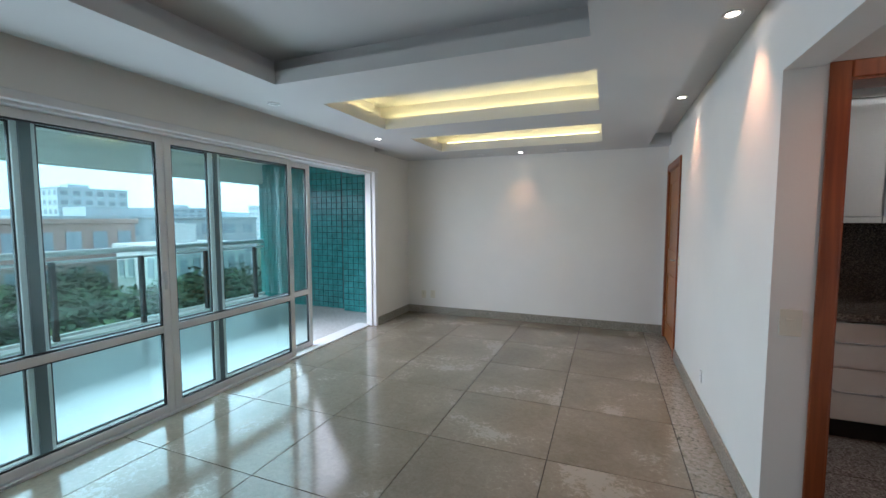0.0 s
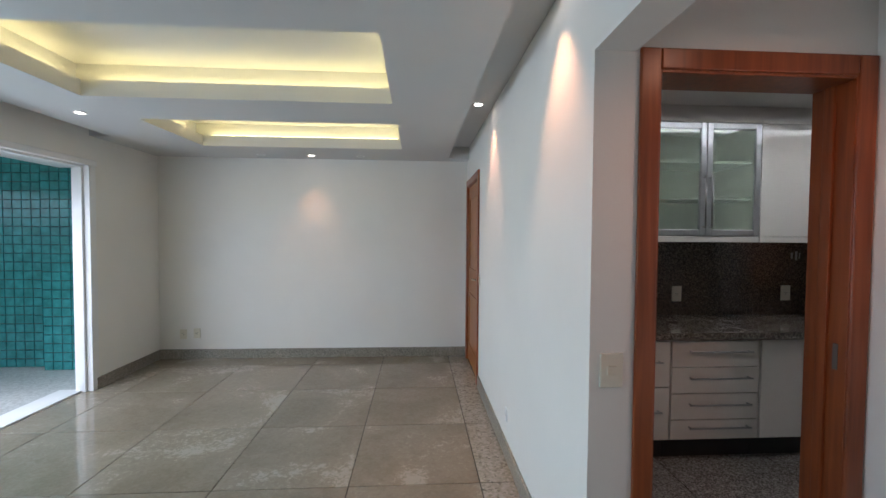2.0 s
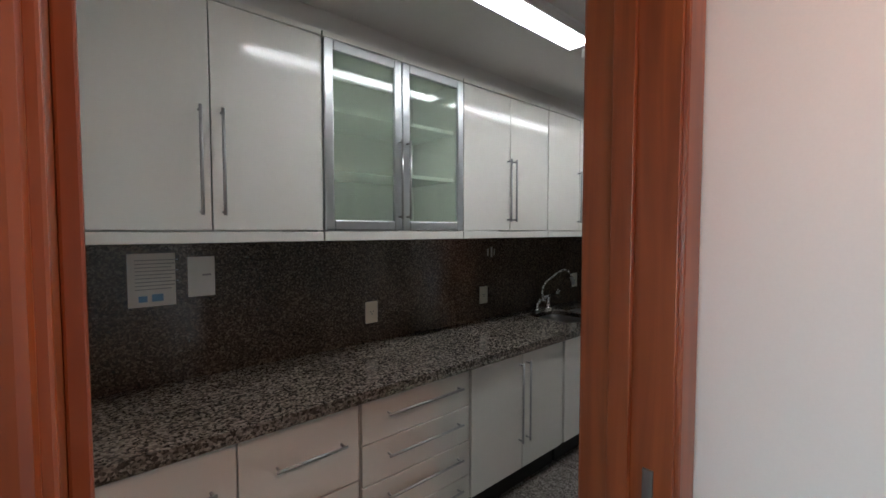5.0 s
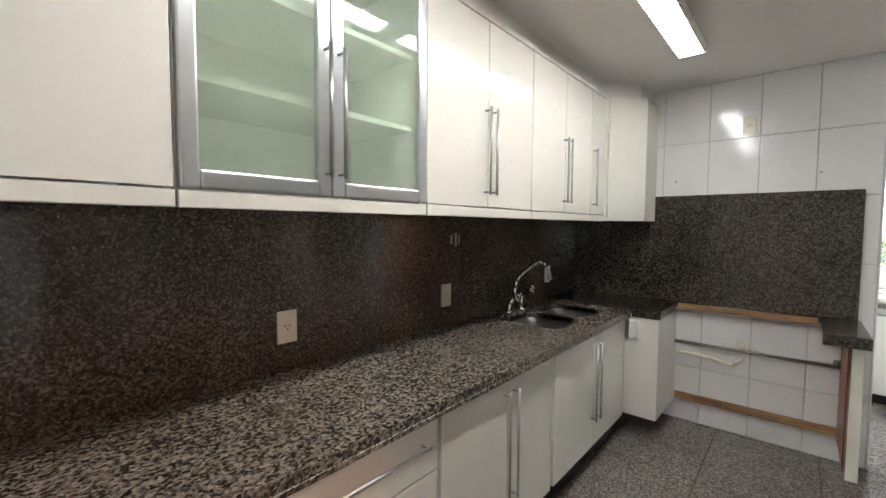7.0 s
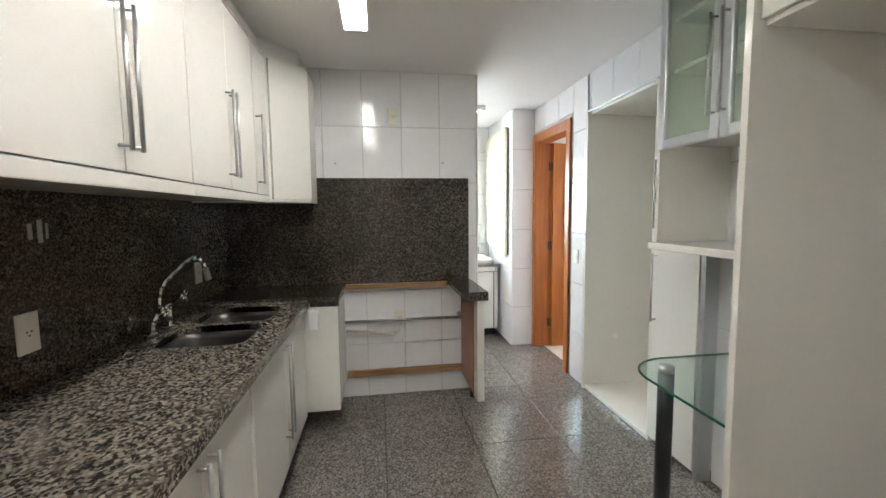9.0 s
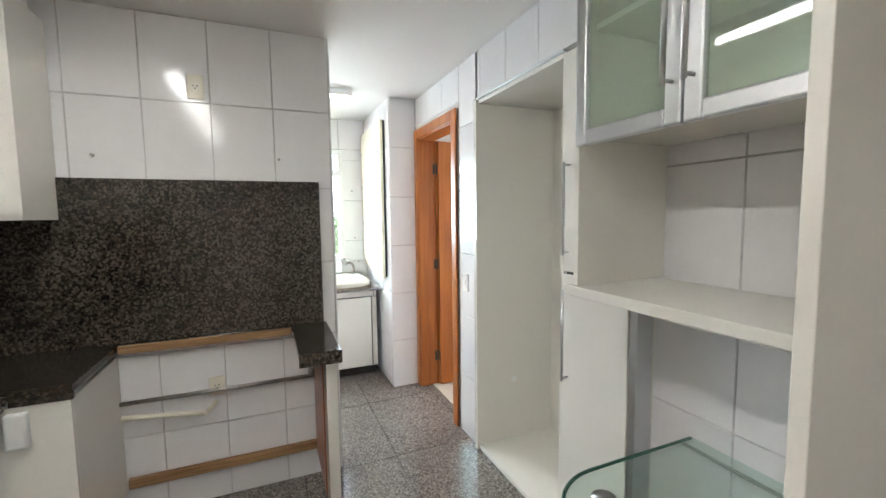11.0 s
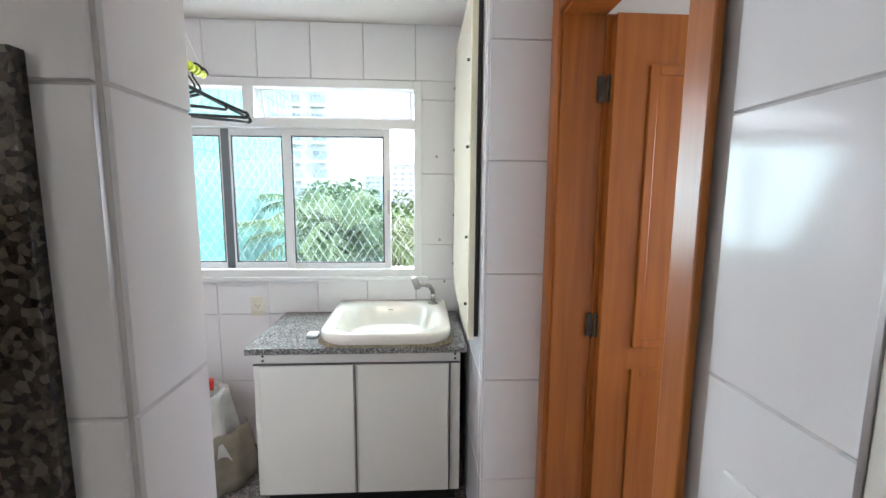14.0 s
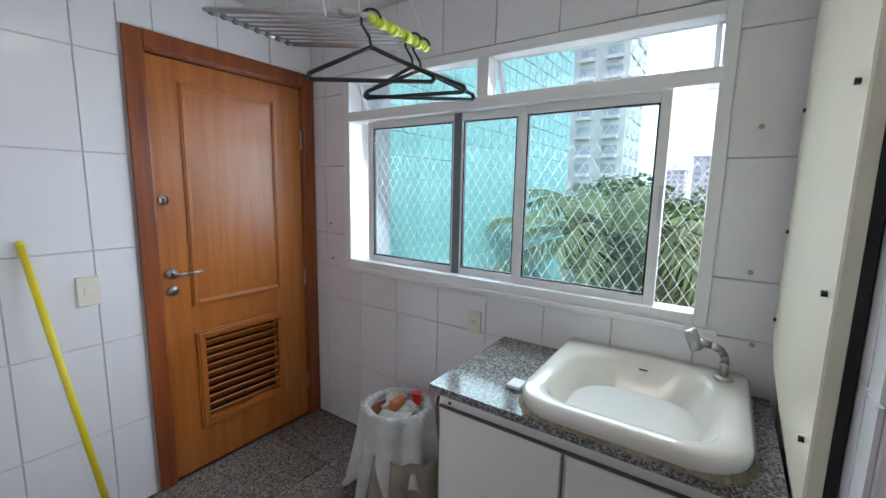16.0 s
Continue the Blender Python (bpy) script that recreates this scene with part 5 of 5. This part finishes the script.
# broom with yellow pole
br = thing("broom", (5.72, 3.95, 0.0), "broom with bright yellow pole leaning on the tiles", "broom")
part(br, "pole", S().rod((5.74, 3.93, 0.10), (5.60, 4.135, 1.29), 0.013, 12).ball((5.60, 4.135, 1.29), 0.014), YELLOWP, smooth=True)
part(br, "head", S().box(5.66, 5.84, 3.90, 3.96, 0.06, 0.11, 0.01), BLACKP)
bt = S()
for k in range(60):
    px, py = 5.665 + (k % 20) * 0.0088, 3.91 + (k // 20) * 0.018
    bt.rod((px, py, 0.065), (px + rng.uniform(-0.01, 0.01), py + rng.uniform(-0.01, 0.01), 0.0), 0.002, 4)
part(br, "bristles", bt, WPLATE, kind="stuff")
# ceiling clothes rack and hangers
rk = thing("drying_rack", (6.32, 3.2, 2.08), "steel ceiling clothes drying rack with a yellow taped bar", "clothes rack")
RZ = 2.08
RA, RB, RC, RD = [Vector(p) for p in ((6.22, 3.90, 2.28), (6.235, 2.965, RZ), (6.62, 2.985, RZ), (6.61, 3.82, 2.23))]
rim_ = [RA, RA.lerp(RB, 0.90), RA.lerp(RB, 0.97) + Vector((0.012, 0, 0)), RB.lerp(RC, 0.08), RC, RD, RA]
part(rk, "frame", S().path(rim_, 0.009, 10), STEEL, smooth=True)
for k in range(8):
    f0 = (k + 0.6) / 8.2
    p, q = RA.lerp(RD, f0), RB.lerp(RC, f0)
    part(rk, "rod", S().rod(p, q, 0.0042, 8), STEEL, smooth=True)
    part(rk, "clip", S().ball(p, 0.016, (1.2, 0.8, 0.9)), GREY_ALU, "grey plastic clip", True)
tape = S()
for k in range(14):
    p, q = RB.lerp(RC, 0.1 + k * 0.063), RB.lerp(RC, 0.1 + (k + 1) * 0.063)
    tape.rod(p, q + Vector((0, 0.004 * (k % 2), 0)), 0.014 + 0.003 * (k % 3), 10)
part(rk, "tape", tape, LIME, smooth=True)
for p, hy in ((RB, 3.1), (RC, 3.1), (RA, 3.75), (RD, 3.75)):
    part(rk, "cord", S().rod(p, (6.30 if p.x < 6.4 else 6.52, hy, KZ - 0.01), 0.0025, 6), NETMAT)
part(rk, "string", S().path([(6.15, 3.05, RZ + 0.09), (6.16, 3.05, RZ + 0.03), (6.17, 3.05, RZ - 0.02)], 0.003, 6), NETMAT)
part(rk, "string_tie", S().rod((6.15, 3.05, RZ + 0.09), (6.23, 3.10, RZ + 0.03), 0.0025, 6), NETMAT)
part(rk, "hook", S().path([(6.52, 3.1, KZ - 0.01), (6.52, 3.1, KZ - 0.1), (6.54, 3.1, KZ - 0.14), (6.52, 3.1, KZ - 0.17)], 0.004, 6), BLACKP)
for hy in (3.1, 3.75):
    part(rk, "ceiling_bracket", S().box(6.24, 6.58, hy - 0.02, hy + 0.02, KZ - 0.015, KZ, 0.004), WHITE_ALU)


def hanger_mesh():
    th = thing("clothes_hanger", (0, 0, 0), "black plastic clothes hanger hanging on the rack", "hanger", "clothes hangers")
    hk = [(0, 0.032 * math.cos(radians(a)), -0.012 + 0.03 * math.sin(radians(a))) for a in range(-30, 200, 23)]
    hk = [(0, 0, -0.10), (0, 0.005, -0.07), (0, 0.03, -0.03)] + hk[1:]
    part(th, "hook", S().path(hk, 0.0045, 8), BLACKP, smooth=True)
    bd = [(0, 0, -0.10), (0, 0.205, -0.185), (0, 0.21, -0.197), (0, 0.20, -0.205), (0, -0.20, -0.205), (0, -0.21, -0.197), (0, -0.205, -0.185), (0, 0, -0.10)]
    part(th, "body", S().path(bd, 0.0075, 8), BLACKP, smooth=True)
    return th


h0 = hanger_mesh()
h0.matrix_basis = pose(6.285, 2.966, RZ + 0.008, 0, 0, 35)
copy_thing(h0, pose(6.52, 2.978, RZ + 0.006, 0, 0, 14))
copy_thing(h0, pose(6.575, 2.981, RZ + 0.006, 0, 0, 38))

# outside
structure("ground", S().box(-900, 900, -900, 900, -15.2, -15.0), GROUND, "green ground far below")
structure("road", S().box(-34, -24, -300, 300, -15.0, -14.96).box(-34, -300, 24, 34, -15.0, -14.955), ROAD, "grey street below")
structure("wall_facade_mosaic", S().box(7.2, 12.4, 4.3, 4.6, -15, 12), mat("pale_turquoise_grout", (0.30, 0.46, 0.43), 0.8), "turquoise tiled facade beside the laundry window")
# whitish reveal tile, its shade put in as a greyer colour
structure("facade_reveal", S().box(7.2, 7.42, 3.9, 4.3, -1, 4), mat("shade_greyed_reveal_tile", (0.42, 0.40, 0.40), 0.5, var=0.06, scale=3))


def building(name, x0, x1, y0, y1, h, material, label, floors, bays, wmat=GLASSB, roof=0.6, balc=False):
    z0 = -15.0
    th = thing(name, ((x0 + x1) / 2, (y0 + y1) / 2, z0), label, "building")
    part(th, "wall", S().box(x0, x1, y0, y1, z0, z0 + h), material)
    part(th, "roof", S().box(x0 - 0.3, x1 + 0.3, y0 - 0.3, y1 + 0.3, z0 + h, z0 + h + roof, 0.1).box(x0 + (x1 - x0) * 0.35, x0 + (x1 - x0) * 0.6, y0 + (y1 - y0) * 0.3, y0 + (y1 - y0) * 0.6, z0 + h + roof, z0 + h + roof + 2.2), material)
    fh = h / floors
    wn, sl_ = S(), S()
    for fl in range(floors):
        za, zb = z0 + fl * fh + fh * 0.3, z0 + fl * fh + fh * 0.78
        for k in range(bays):
            for ax, lo, hi in (('y', y0, y1), ('x', x0, x1)):
                st = (hi - lo) / bays
                a, b = lo + st * (k + 0.22), lo + st * (k + 0.78)
                for face in (0, 1):
                    if ax == 'y':
                        xf = (x0, x1)[face]
                        wn.box(xf - 0.06, xf + 0.06, a, b, za, zb)
                        sl_.box(xf - 0.18, xf + 0.18, a - 0.1, b + 0.1, za - 0.18, za)
                        if balc:
                            sl_.box(xf - 0.9, xf + 0.9, a, b, za - 0.6, za - 0.05)
                    else:
                        yf = (y0, y1)[face]
                        wn.box(a, b, yf - 0.06, yf + 0.06, za, zb)
                        sl_.box(a - 0.1, b + 0.1, yf - 0.18, yf + 0.18, za - 0.18, za)
    part(th, "window", wn, wmat, kind="stuff")
    part(th, "sill", sl_, WHITEB, kind="stuff")
    return th


building("pink_building", -75, -55, 8, 34, 16.0, PINKB, "low pink rendered building across the street", 4, 10)
building("white_building", -52, -42, 30, 39, 13.2, WHITEB, "low white building behind the trees", 3, 6)
building("shed_hall", -130, -95, 42, 92, 16.6, GREYB, "wide grey roofed hall", 3, 8)
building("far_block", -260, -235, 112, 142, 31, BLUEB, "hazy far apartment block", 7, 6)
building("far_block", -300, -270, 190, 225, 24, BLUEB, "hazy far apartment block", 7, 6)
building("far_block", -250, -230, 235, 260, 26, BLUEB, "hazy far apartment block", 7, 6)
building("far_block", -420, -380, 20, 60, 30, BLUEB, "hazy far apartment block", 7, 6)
building("tower", 78, 92, 17, 30, 62, WHITEB, "tall white apartment tower with balconies", 20, 3, GLASSB, 0.8, True)
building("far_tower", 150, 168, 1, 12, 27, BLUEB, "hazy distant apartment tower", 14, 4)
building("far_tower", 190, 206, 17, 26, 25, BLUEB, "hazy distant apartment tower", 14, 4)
hill = S()
rows_ = []
for k in range(61):
    a = radians(100 + k * 2.6)
    rows_.append((780 * math.cos(a), 780 * math.sin(a), 18 + 34 * abs(noise.noise((k * 0.17, 3.1, 0))) + 14 * noise.noise((k * 0.5, 1.0, 0))))
vl = [hill.bm.verts.new((x, y, -15)) for x, y, h in rows_]
vh = [hill.bm.verts.new((x * 1.06, y * 1.06, h - 6)) for x, y, h in rows_]
for k in range(60):
    hill.bm.faces.new((vl[k], vl[k + 1], vh[k + 1], vh[k]))
# distance haze is painted into the hills' colour
structure("backdrop_hills", hill, mat("haze_painted_hills", (0.30, 0.38, 0.42), 0.9, var=0.1, scale=0.01), "pale hazy hills on the horizon")


dome = S()
vl = [dome.bm.verts.new((1500 * math.cos(k * math.tau / 48), 1500 * math.sin(k * math.tau / 48), -60)) for k in range(48)]
vh = [dome.bm.verts.new((v.co.x, v.co.y, 900)) for v in vl]
for k in range(48):
    dome.bm.faces.new((vl[k], vl[(k + 1) % 48], vh[(k + 1) % 48], vh[k]))
structure("backdrop_sky", dome, SKY, "bright hazy white sky near the horizon")


def tree_mesh(h, r, leaves, seed, name="tree"):
    g = random.Random(seed)
    tr, lv = S(), bmesh.new()
    tr.rod((0, 0, 0), (0.1, 0, h * 0.5), 0.28, 8, 0.18)
    cl_ = []
    for k in range(9):
        a, e = g.uniform(0, math.tau), g.uniform(0.15, 1.0)
        p = Vector((math.cos(a) * r * g.uniform(0.3, 0.8), math.sin(a) * r * g.uniform(0.3, 0.8), h * (0.55 + 0.38 * e)))
        tr.rod((0.1, 0, h * 0.45), p, 0.12, 6, 0.03)
        cl_.append((p, r * g.uniform(0.35, 0.6)))
    for k in range(leaves):
        p, q = g.choice(cl_)
        d = Vector((g.gauss(0, 1), g.gauss(0, 1), g.gauss(0, 0.7)))
        c = p + d.normalized() * q * g.uniform(0.5, 1.05)
        u = Vector((g.uniform(-1, 1), g.uniform(-1, 1), g.uniform(-0.4, 0.4))).normalized() * g.uniform(0.18, 0.42)
        w = u.cross(Vector((g.uniform(-1, 1), g.uniform(-1, 1), 1))).normalized() * u.length * 0.6
        vs = [lv.verts.new(c + q2) for q2 in (-u, w, u, -w)]
        lv.faces.new(vs)
    return tr, lv


def tree(x, y, h, r, leaves, seed, m, label, z=-15.0):
    tr, lv = tree_mesh(h, r, leaves, seed)
    th = thing("tree", (0, 0, 0), label, "tree", "street trees")
    part(th, "trunk", tr, BARK)
    me = bpy.data.meshes.new("crown")
    lv.to_mesh(me)
    lv.free()
    me.materials.append(m)
    o = new("crown", me)
    o.parent = th
    tagged(o, kind="stuff")
    th.location = (x, y, z)
    return th


t1 = tree(-20, 14, 11, 4.6, 3000, 1, FOLIAGE2, "leafy dark green street tree")
t2 = tree(-24, 5, 10, 4.2, 3000, 2, FOLIAGE, "leafy green street tree")
g = random.Random(9)
for k in range(60):
    src_ = (t1, t2, t1)[k % 3]
    d_, a_ = 19 + 42 * math.sqrt((k + 0.5) / 60), radians(112 + (k * 0.618 % 1) * 66)
    if not (-56 < d_ * math.cos(a_) < -38 and 26 < d_ * math.sin(a_) < 43):
        copy_thing(src_, pose(d_ * math.cos(a_) + g.uniform(-2, 2), d_ * math.sin(a_) + g.uniform(-2, 2), -15 + g.uniform(-1.5, 0.3), 0, 0, g.uniform(0, 360)))
t3 = tree(46, 6, 18.6, 6.0, 4200, 7, LEAFLIGHT, "tall leafy green tree beyond the laundry window")
for k in range(20):
    copy_thing(t3, pose(g.uniform(34, 74), g.uniform(-14, 15), -15 + g.uniform(-2.0, 0.4), 0, 0, g.uniform(0, 360)))


def palm(x, y, z, h, seed):
    gg = random.Random(seed)
    th = thing("palm_tree", (x, y, z), "palm tree with arching green fronds outside the window", "tree", "palms")
    part(th, "trunk", S().rod((x, y, z), (x, y, z + h), 0.16, 10, 0.11), BARK)
    lf_ = S()
    for k in range(22):
        a = k * 2.399 + gg.uniform(-0.2, 0.2)
        up = gg.uniform(0.15, 1.25)
        ln = gg.uniform(1.5, 2.1)
        pts = []
        for j in range(11):
            tt = j / 10
            rr_ = ln * tt * math.cos(up) + 0.35 * tt * tt
            zz_ = h + ln * tt * math.sin(up) - 1.15 * tt * tt
            pts.append(Vector((x + rr_ * math.cos(a), y + rr_ * math.sin(a), z + zz_)))
        side = Vector((-math.sin(a), math.cos(a), 0))
        for j in range(1, 11):
            p, q = pts[j - 1], pts[j]
            d = q - p
            lf_.rod(p, q, 0.012, 3)
            for half in (0, 0.33, 0.66):
                for sg in (1, -1):
                    c = p + d * half
                    wd = 0.5 * (1 - 0.6 * abs(j / 10 - 0.4)) * gg.uniform(0.8, 1.1)
                    tip = c + side * sg * wd * 0.8 + d * 1.3 - Vector((0, 0, 0.14))
                    b0, b1 = c - d * 0.1, c + d * 0.16
                    vs = [lf_.bm.verts.new(v) for v in (b0, b1, tip)]
                    lf_.bm.faces.new(vs)
    part(th, "fronds", lf_, PALM, kind="stuff")


palm(10.4, 3.1, -15, 15.9, 3)
palm(10.9, 2.3, -15, 15.6, 5)
palm(9.9, 1.2, -15, 15.6, 8)

# pieces: floor tiles, wall tiles


def lay_floor(parent, x0, x1, y0, y1, ox, oy, w, h, material, gap=0.006, z=0.0, cuts=()):
    cache = {}
    i0, i1 = math.floor((x0 - ox) / w), math.ceil((x1 - ox) / w)
    j0, j1 = math.floor((y0 - oy) / h), math.ceil((y1 - oy) / h)
    for i in range(i0, i1):
        for j in range(j0, j1):
            a, b = max(x0, ox + i * w), min(x1, ox + (i + 1) * w)
            c, d = max(y0, oy + j * h), min(y1, oy + (j + 1) * h)
            if b - a < 0.02 or d - c < 0.02:
                continue
            key = (round(b - a, 3), round(d - c, 3))
            if key not in cache:
                cache[key] = S().box(gap / 2, key[0] - gap / 2, gap / 2, key[1] - gap / 2, -0.02, 0.0, 0.0012).mesh("tile", (0, 0, 0), material)
            o = new("tile", cache[key])
            o.location = (a, c, z)
            o.parent = parent


fl = thing("floor_living", (0, 0, 0), "polished beige stone floor slabs with dark joints", "floor", kind="structure")
lay_floor(fl, -2.98, 0.62, -2.2, 6.13, -0.99, 2.61, 0.805, 0.805, FLOOR)
lay_floor(fl, 0.62, 1.92, -2.2, 2.53, 0.62, 2.61, 0.65, 0.805, FLOOR)
lay_floor(fl, 0.62, 0.86, 2.53, 6.13, 0.62, 2.61, 0.24, 0.805, granite("border_stone", [(0.15, (0.03, 0.026, 0.02)), (0.3, (0.26, 0.24, 0.19)), (0.6, (0.36, 0.33, 0.28)), (0.9, (0.42, 0.39, 0.34))], 60, 0.12))
kf = thing("floor_kitchen", (0, 0, 0), "polished dark grey speckled granite floor slabs", "floor", kind="structure")
lay_floor(kf, 1.0, 6.97, 1.40, 4.15, 4.24, 3.10, 0.79, 0.545, KFLOOR)


def lay_wall(parent, origin, u, n, rects, ou, ov, w=0.29, h=0.413, gap=0.003, d=0.006):
    """Tiles on a wall: origin at floor, u along it, n out of it, rects (u0, u1, z0, z1) with a grid offset."""
    u, n = Vector(u), Vector(n)
    m3 = Matrix((u, -n, Vector((0, 0, 1)))).transposed().to_4x4()
    cache = {}
    for u0, u1, v0, v1 in rects:
        for i in range(math.floor((u0 - ou) / w), math.ceil((u1 - ou) / w)):
            for j in range(math.floor((v0 - ov) / h), math.ceil((v1 - ov) / h)):
                a, b = max(u0, ou + i * w), min(u1, ou + (i + 1) * w)
                c, e = max(v0, ov + j * h), min(v1, ov + (j + 1) * h)
                if b - a < 0.015 or e - c < 0.015:
                    continue
                key = (round(b - a, 3), round(e - c, 3))
                if key not in cache:
                    cache[key] = tile_mesh(key[0] - gap, key[1] - gap, d, 0.002)
                    cache[key].materials.append(TILE)
                o = new("tile", cache[key])
                p = Vector(origin) + u * (a + gap / 2) + Vector((0, 0, c + gap / 2))
                o.matrix_basis = Matrix.Translation(p) @ m3
                o.parent = parent


wt1 = thing("wall_tiles_kitchen", (0, 0, 0), "glossy white rectangular wall tiles with grey joints", "tiles", kind="structure")
# end wall of the kitchen, seen from the counter, and its free end
lay_wall(wt1, (5.062, 4.2, 0), (0, -1, 0), (-1, 0, 0), [(0.0, 1.855, 0, KZ)], 0.11, 0.0)
lay_wall(wt1, (5.062, 2.345, 0), (1, 0, 0), (0, -1, 0), [(0.0, 0.18, 0, KZ)], 0.0, 0.0)
lay_wall(wt1, (5.243, 2.345, 0), (0, 1, 0), (1, 0, 0), [(0.0, 1.8, 0, KZ)], 0.0, 0.0)
# south side
lay_wall(wt1, (6.037, 1.493, 0), (-1, 0, 0), (0, 1, 0), [(0.87, 1.11, 0, KZ), (0.0, 0.87, 2.235, KZ), (1.13, 2.33, 2.19, KZ)], 0.87, 0.0)
lay_wall(wt1, (3.70, 1.413, 0), (-1, 0, 0), (0, 1, 0), [(0.0, 1.68, 0, KZ)], 0.0, 0.0)
lay_wall(wt1, (6.037, 1.733, 0), (0, -1, 0), (-1, 0, 0), [(0.0, 0.23, 0, KZ)], 0.0, 0.0)
wt2 = thing("wall_tiles_laundry", (0, 0, 0), "glossy white rectangular laundry wall tiles", "tiles", kind="structure")
lay_wall(wt2, (6.97, 1.733, 0), (-1, 0, 0), (0, 1, 0), [(0.0, 0.935, 0, KZ)], 0.0, 0.0)
lay_wall(wt2, (WX + 0.007, 4.15, 0), (0, -1, 0), (-1, 0, 0), [(0.0, 2.41, 0, 1.03), (0.0, 2.41, 2.17, KZ), (0.0, 0.30, 1.03, 2.17), (2.182, 2.41, 1.03, 2.17)], 0.12, 0.0)
lay_wall(wt2, (5.25, 4.152, 0), (1, 0, 0), (0, -1, 0), [(0.0, 0.725, 0, KZ), (0.725, 1.72, 2.20, KZ)], 0.57 - 0.29 * 2, 0.0)
# outside green mosaics
gm = bmesh.new()


def mosaic(bm, origin, u, n, w, h, st, gap, d):
    u, n = Vector(u), Vector(n)
    for i in range(int(w / st)):
        for j in range(int(h / st)):
            o = Vector(origin) + u * i * st + Vector((0, 0, j * st))
            q = st - gap
            wob = n * (d + 0.0015 * math.sin(i * 7.3 + j * 3.1))
            a = [o, o + u * q, o + u * q + Vector((0, 0, q)), o + Vector((0, 0, q))]
            b = [v + wob + (o + u * q / 2 + Vector((0, 0, q / 2)) - v) * 0.06 for v in a]
            va, vb = [bm.verts.new(v) for v in a], [bm.verts.new(v) for v in b]
            bm.faces.new(vb)
            for k in range(4):
                bm.faces.new((va[k], va[(k + 1) % 4], vb[(k + 1) % 4], vb[k]))


mosaic(gm, (-3.9, 5.74, 0.0), (1, 0, 0), (0, -1, 0), 0.88, 2.5, 0.1, 0.006, 0.006)
mosaic(gm, (-5.8, 5.86, 0.0), (1, 0, 0), (0, -1, 0), 1.9, 2.5, 0.1, 0.006, 0.006)
mosaic(gm, (-3.9, 5.86, 0.0), (0, -1, 0), (-1, 0, 0), 0.12, 2.5, 0.1, 0.006, 0.006)
bmesh.ops.recalc_face_normals(gm, faces=gm.faces)
me = bpy.data.meshes.new("mosaic")
gm.to_mesh(me)
gm.free()
me.materials.append(GREENTILE)
tagged(new("mosaic_balcony", me), "dark sea green glazed mosaic on the balcony wall", "tiles", kind="stuff")
gm = bmesh.new()
mosaic(gm, (7.42, 4.3, -4.0), (1, 0, 0), (0, -1, 0), 5.0, 9.0, 0.2, 0.012, 0.008)
bmesh.ops.recalc_face_normals(gm, faces=gm.faces)
me = bpy.data.meshes.new("facade_mosaic")
gm.to_mesh(me)
gm.free()
me.materials.append(GREENWALL)
tagged(new("mosaic_facade", me), "pale turquoise square tiles on the facade outside", "tiles", kind="stuff")
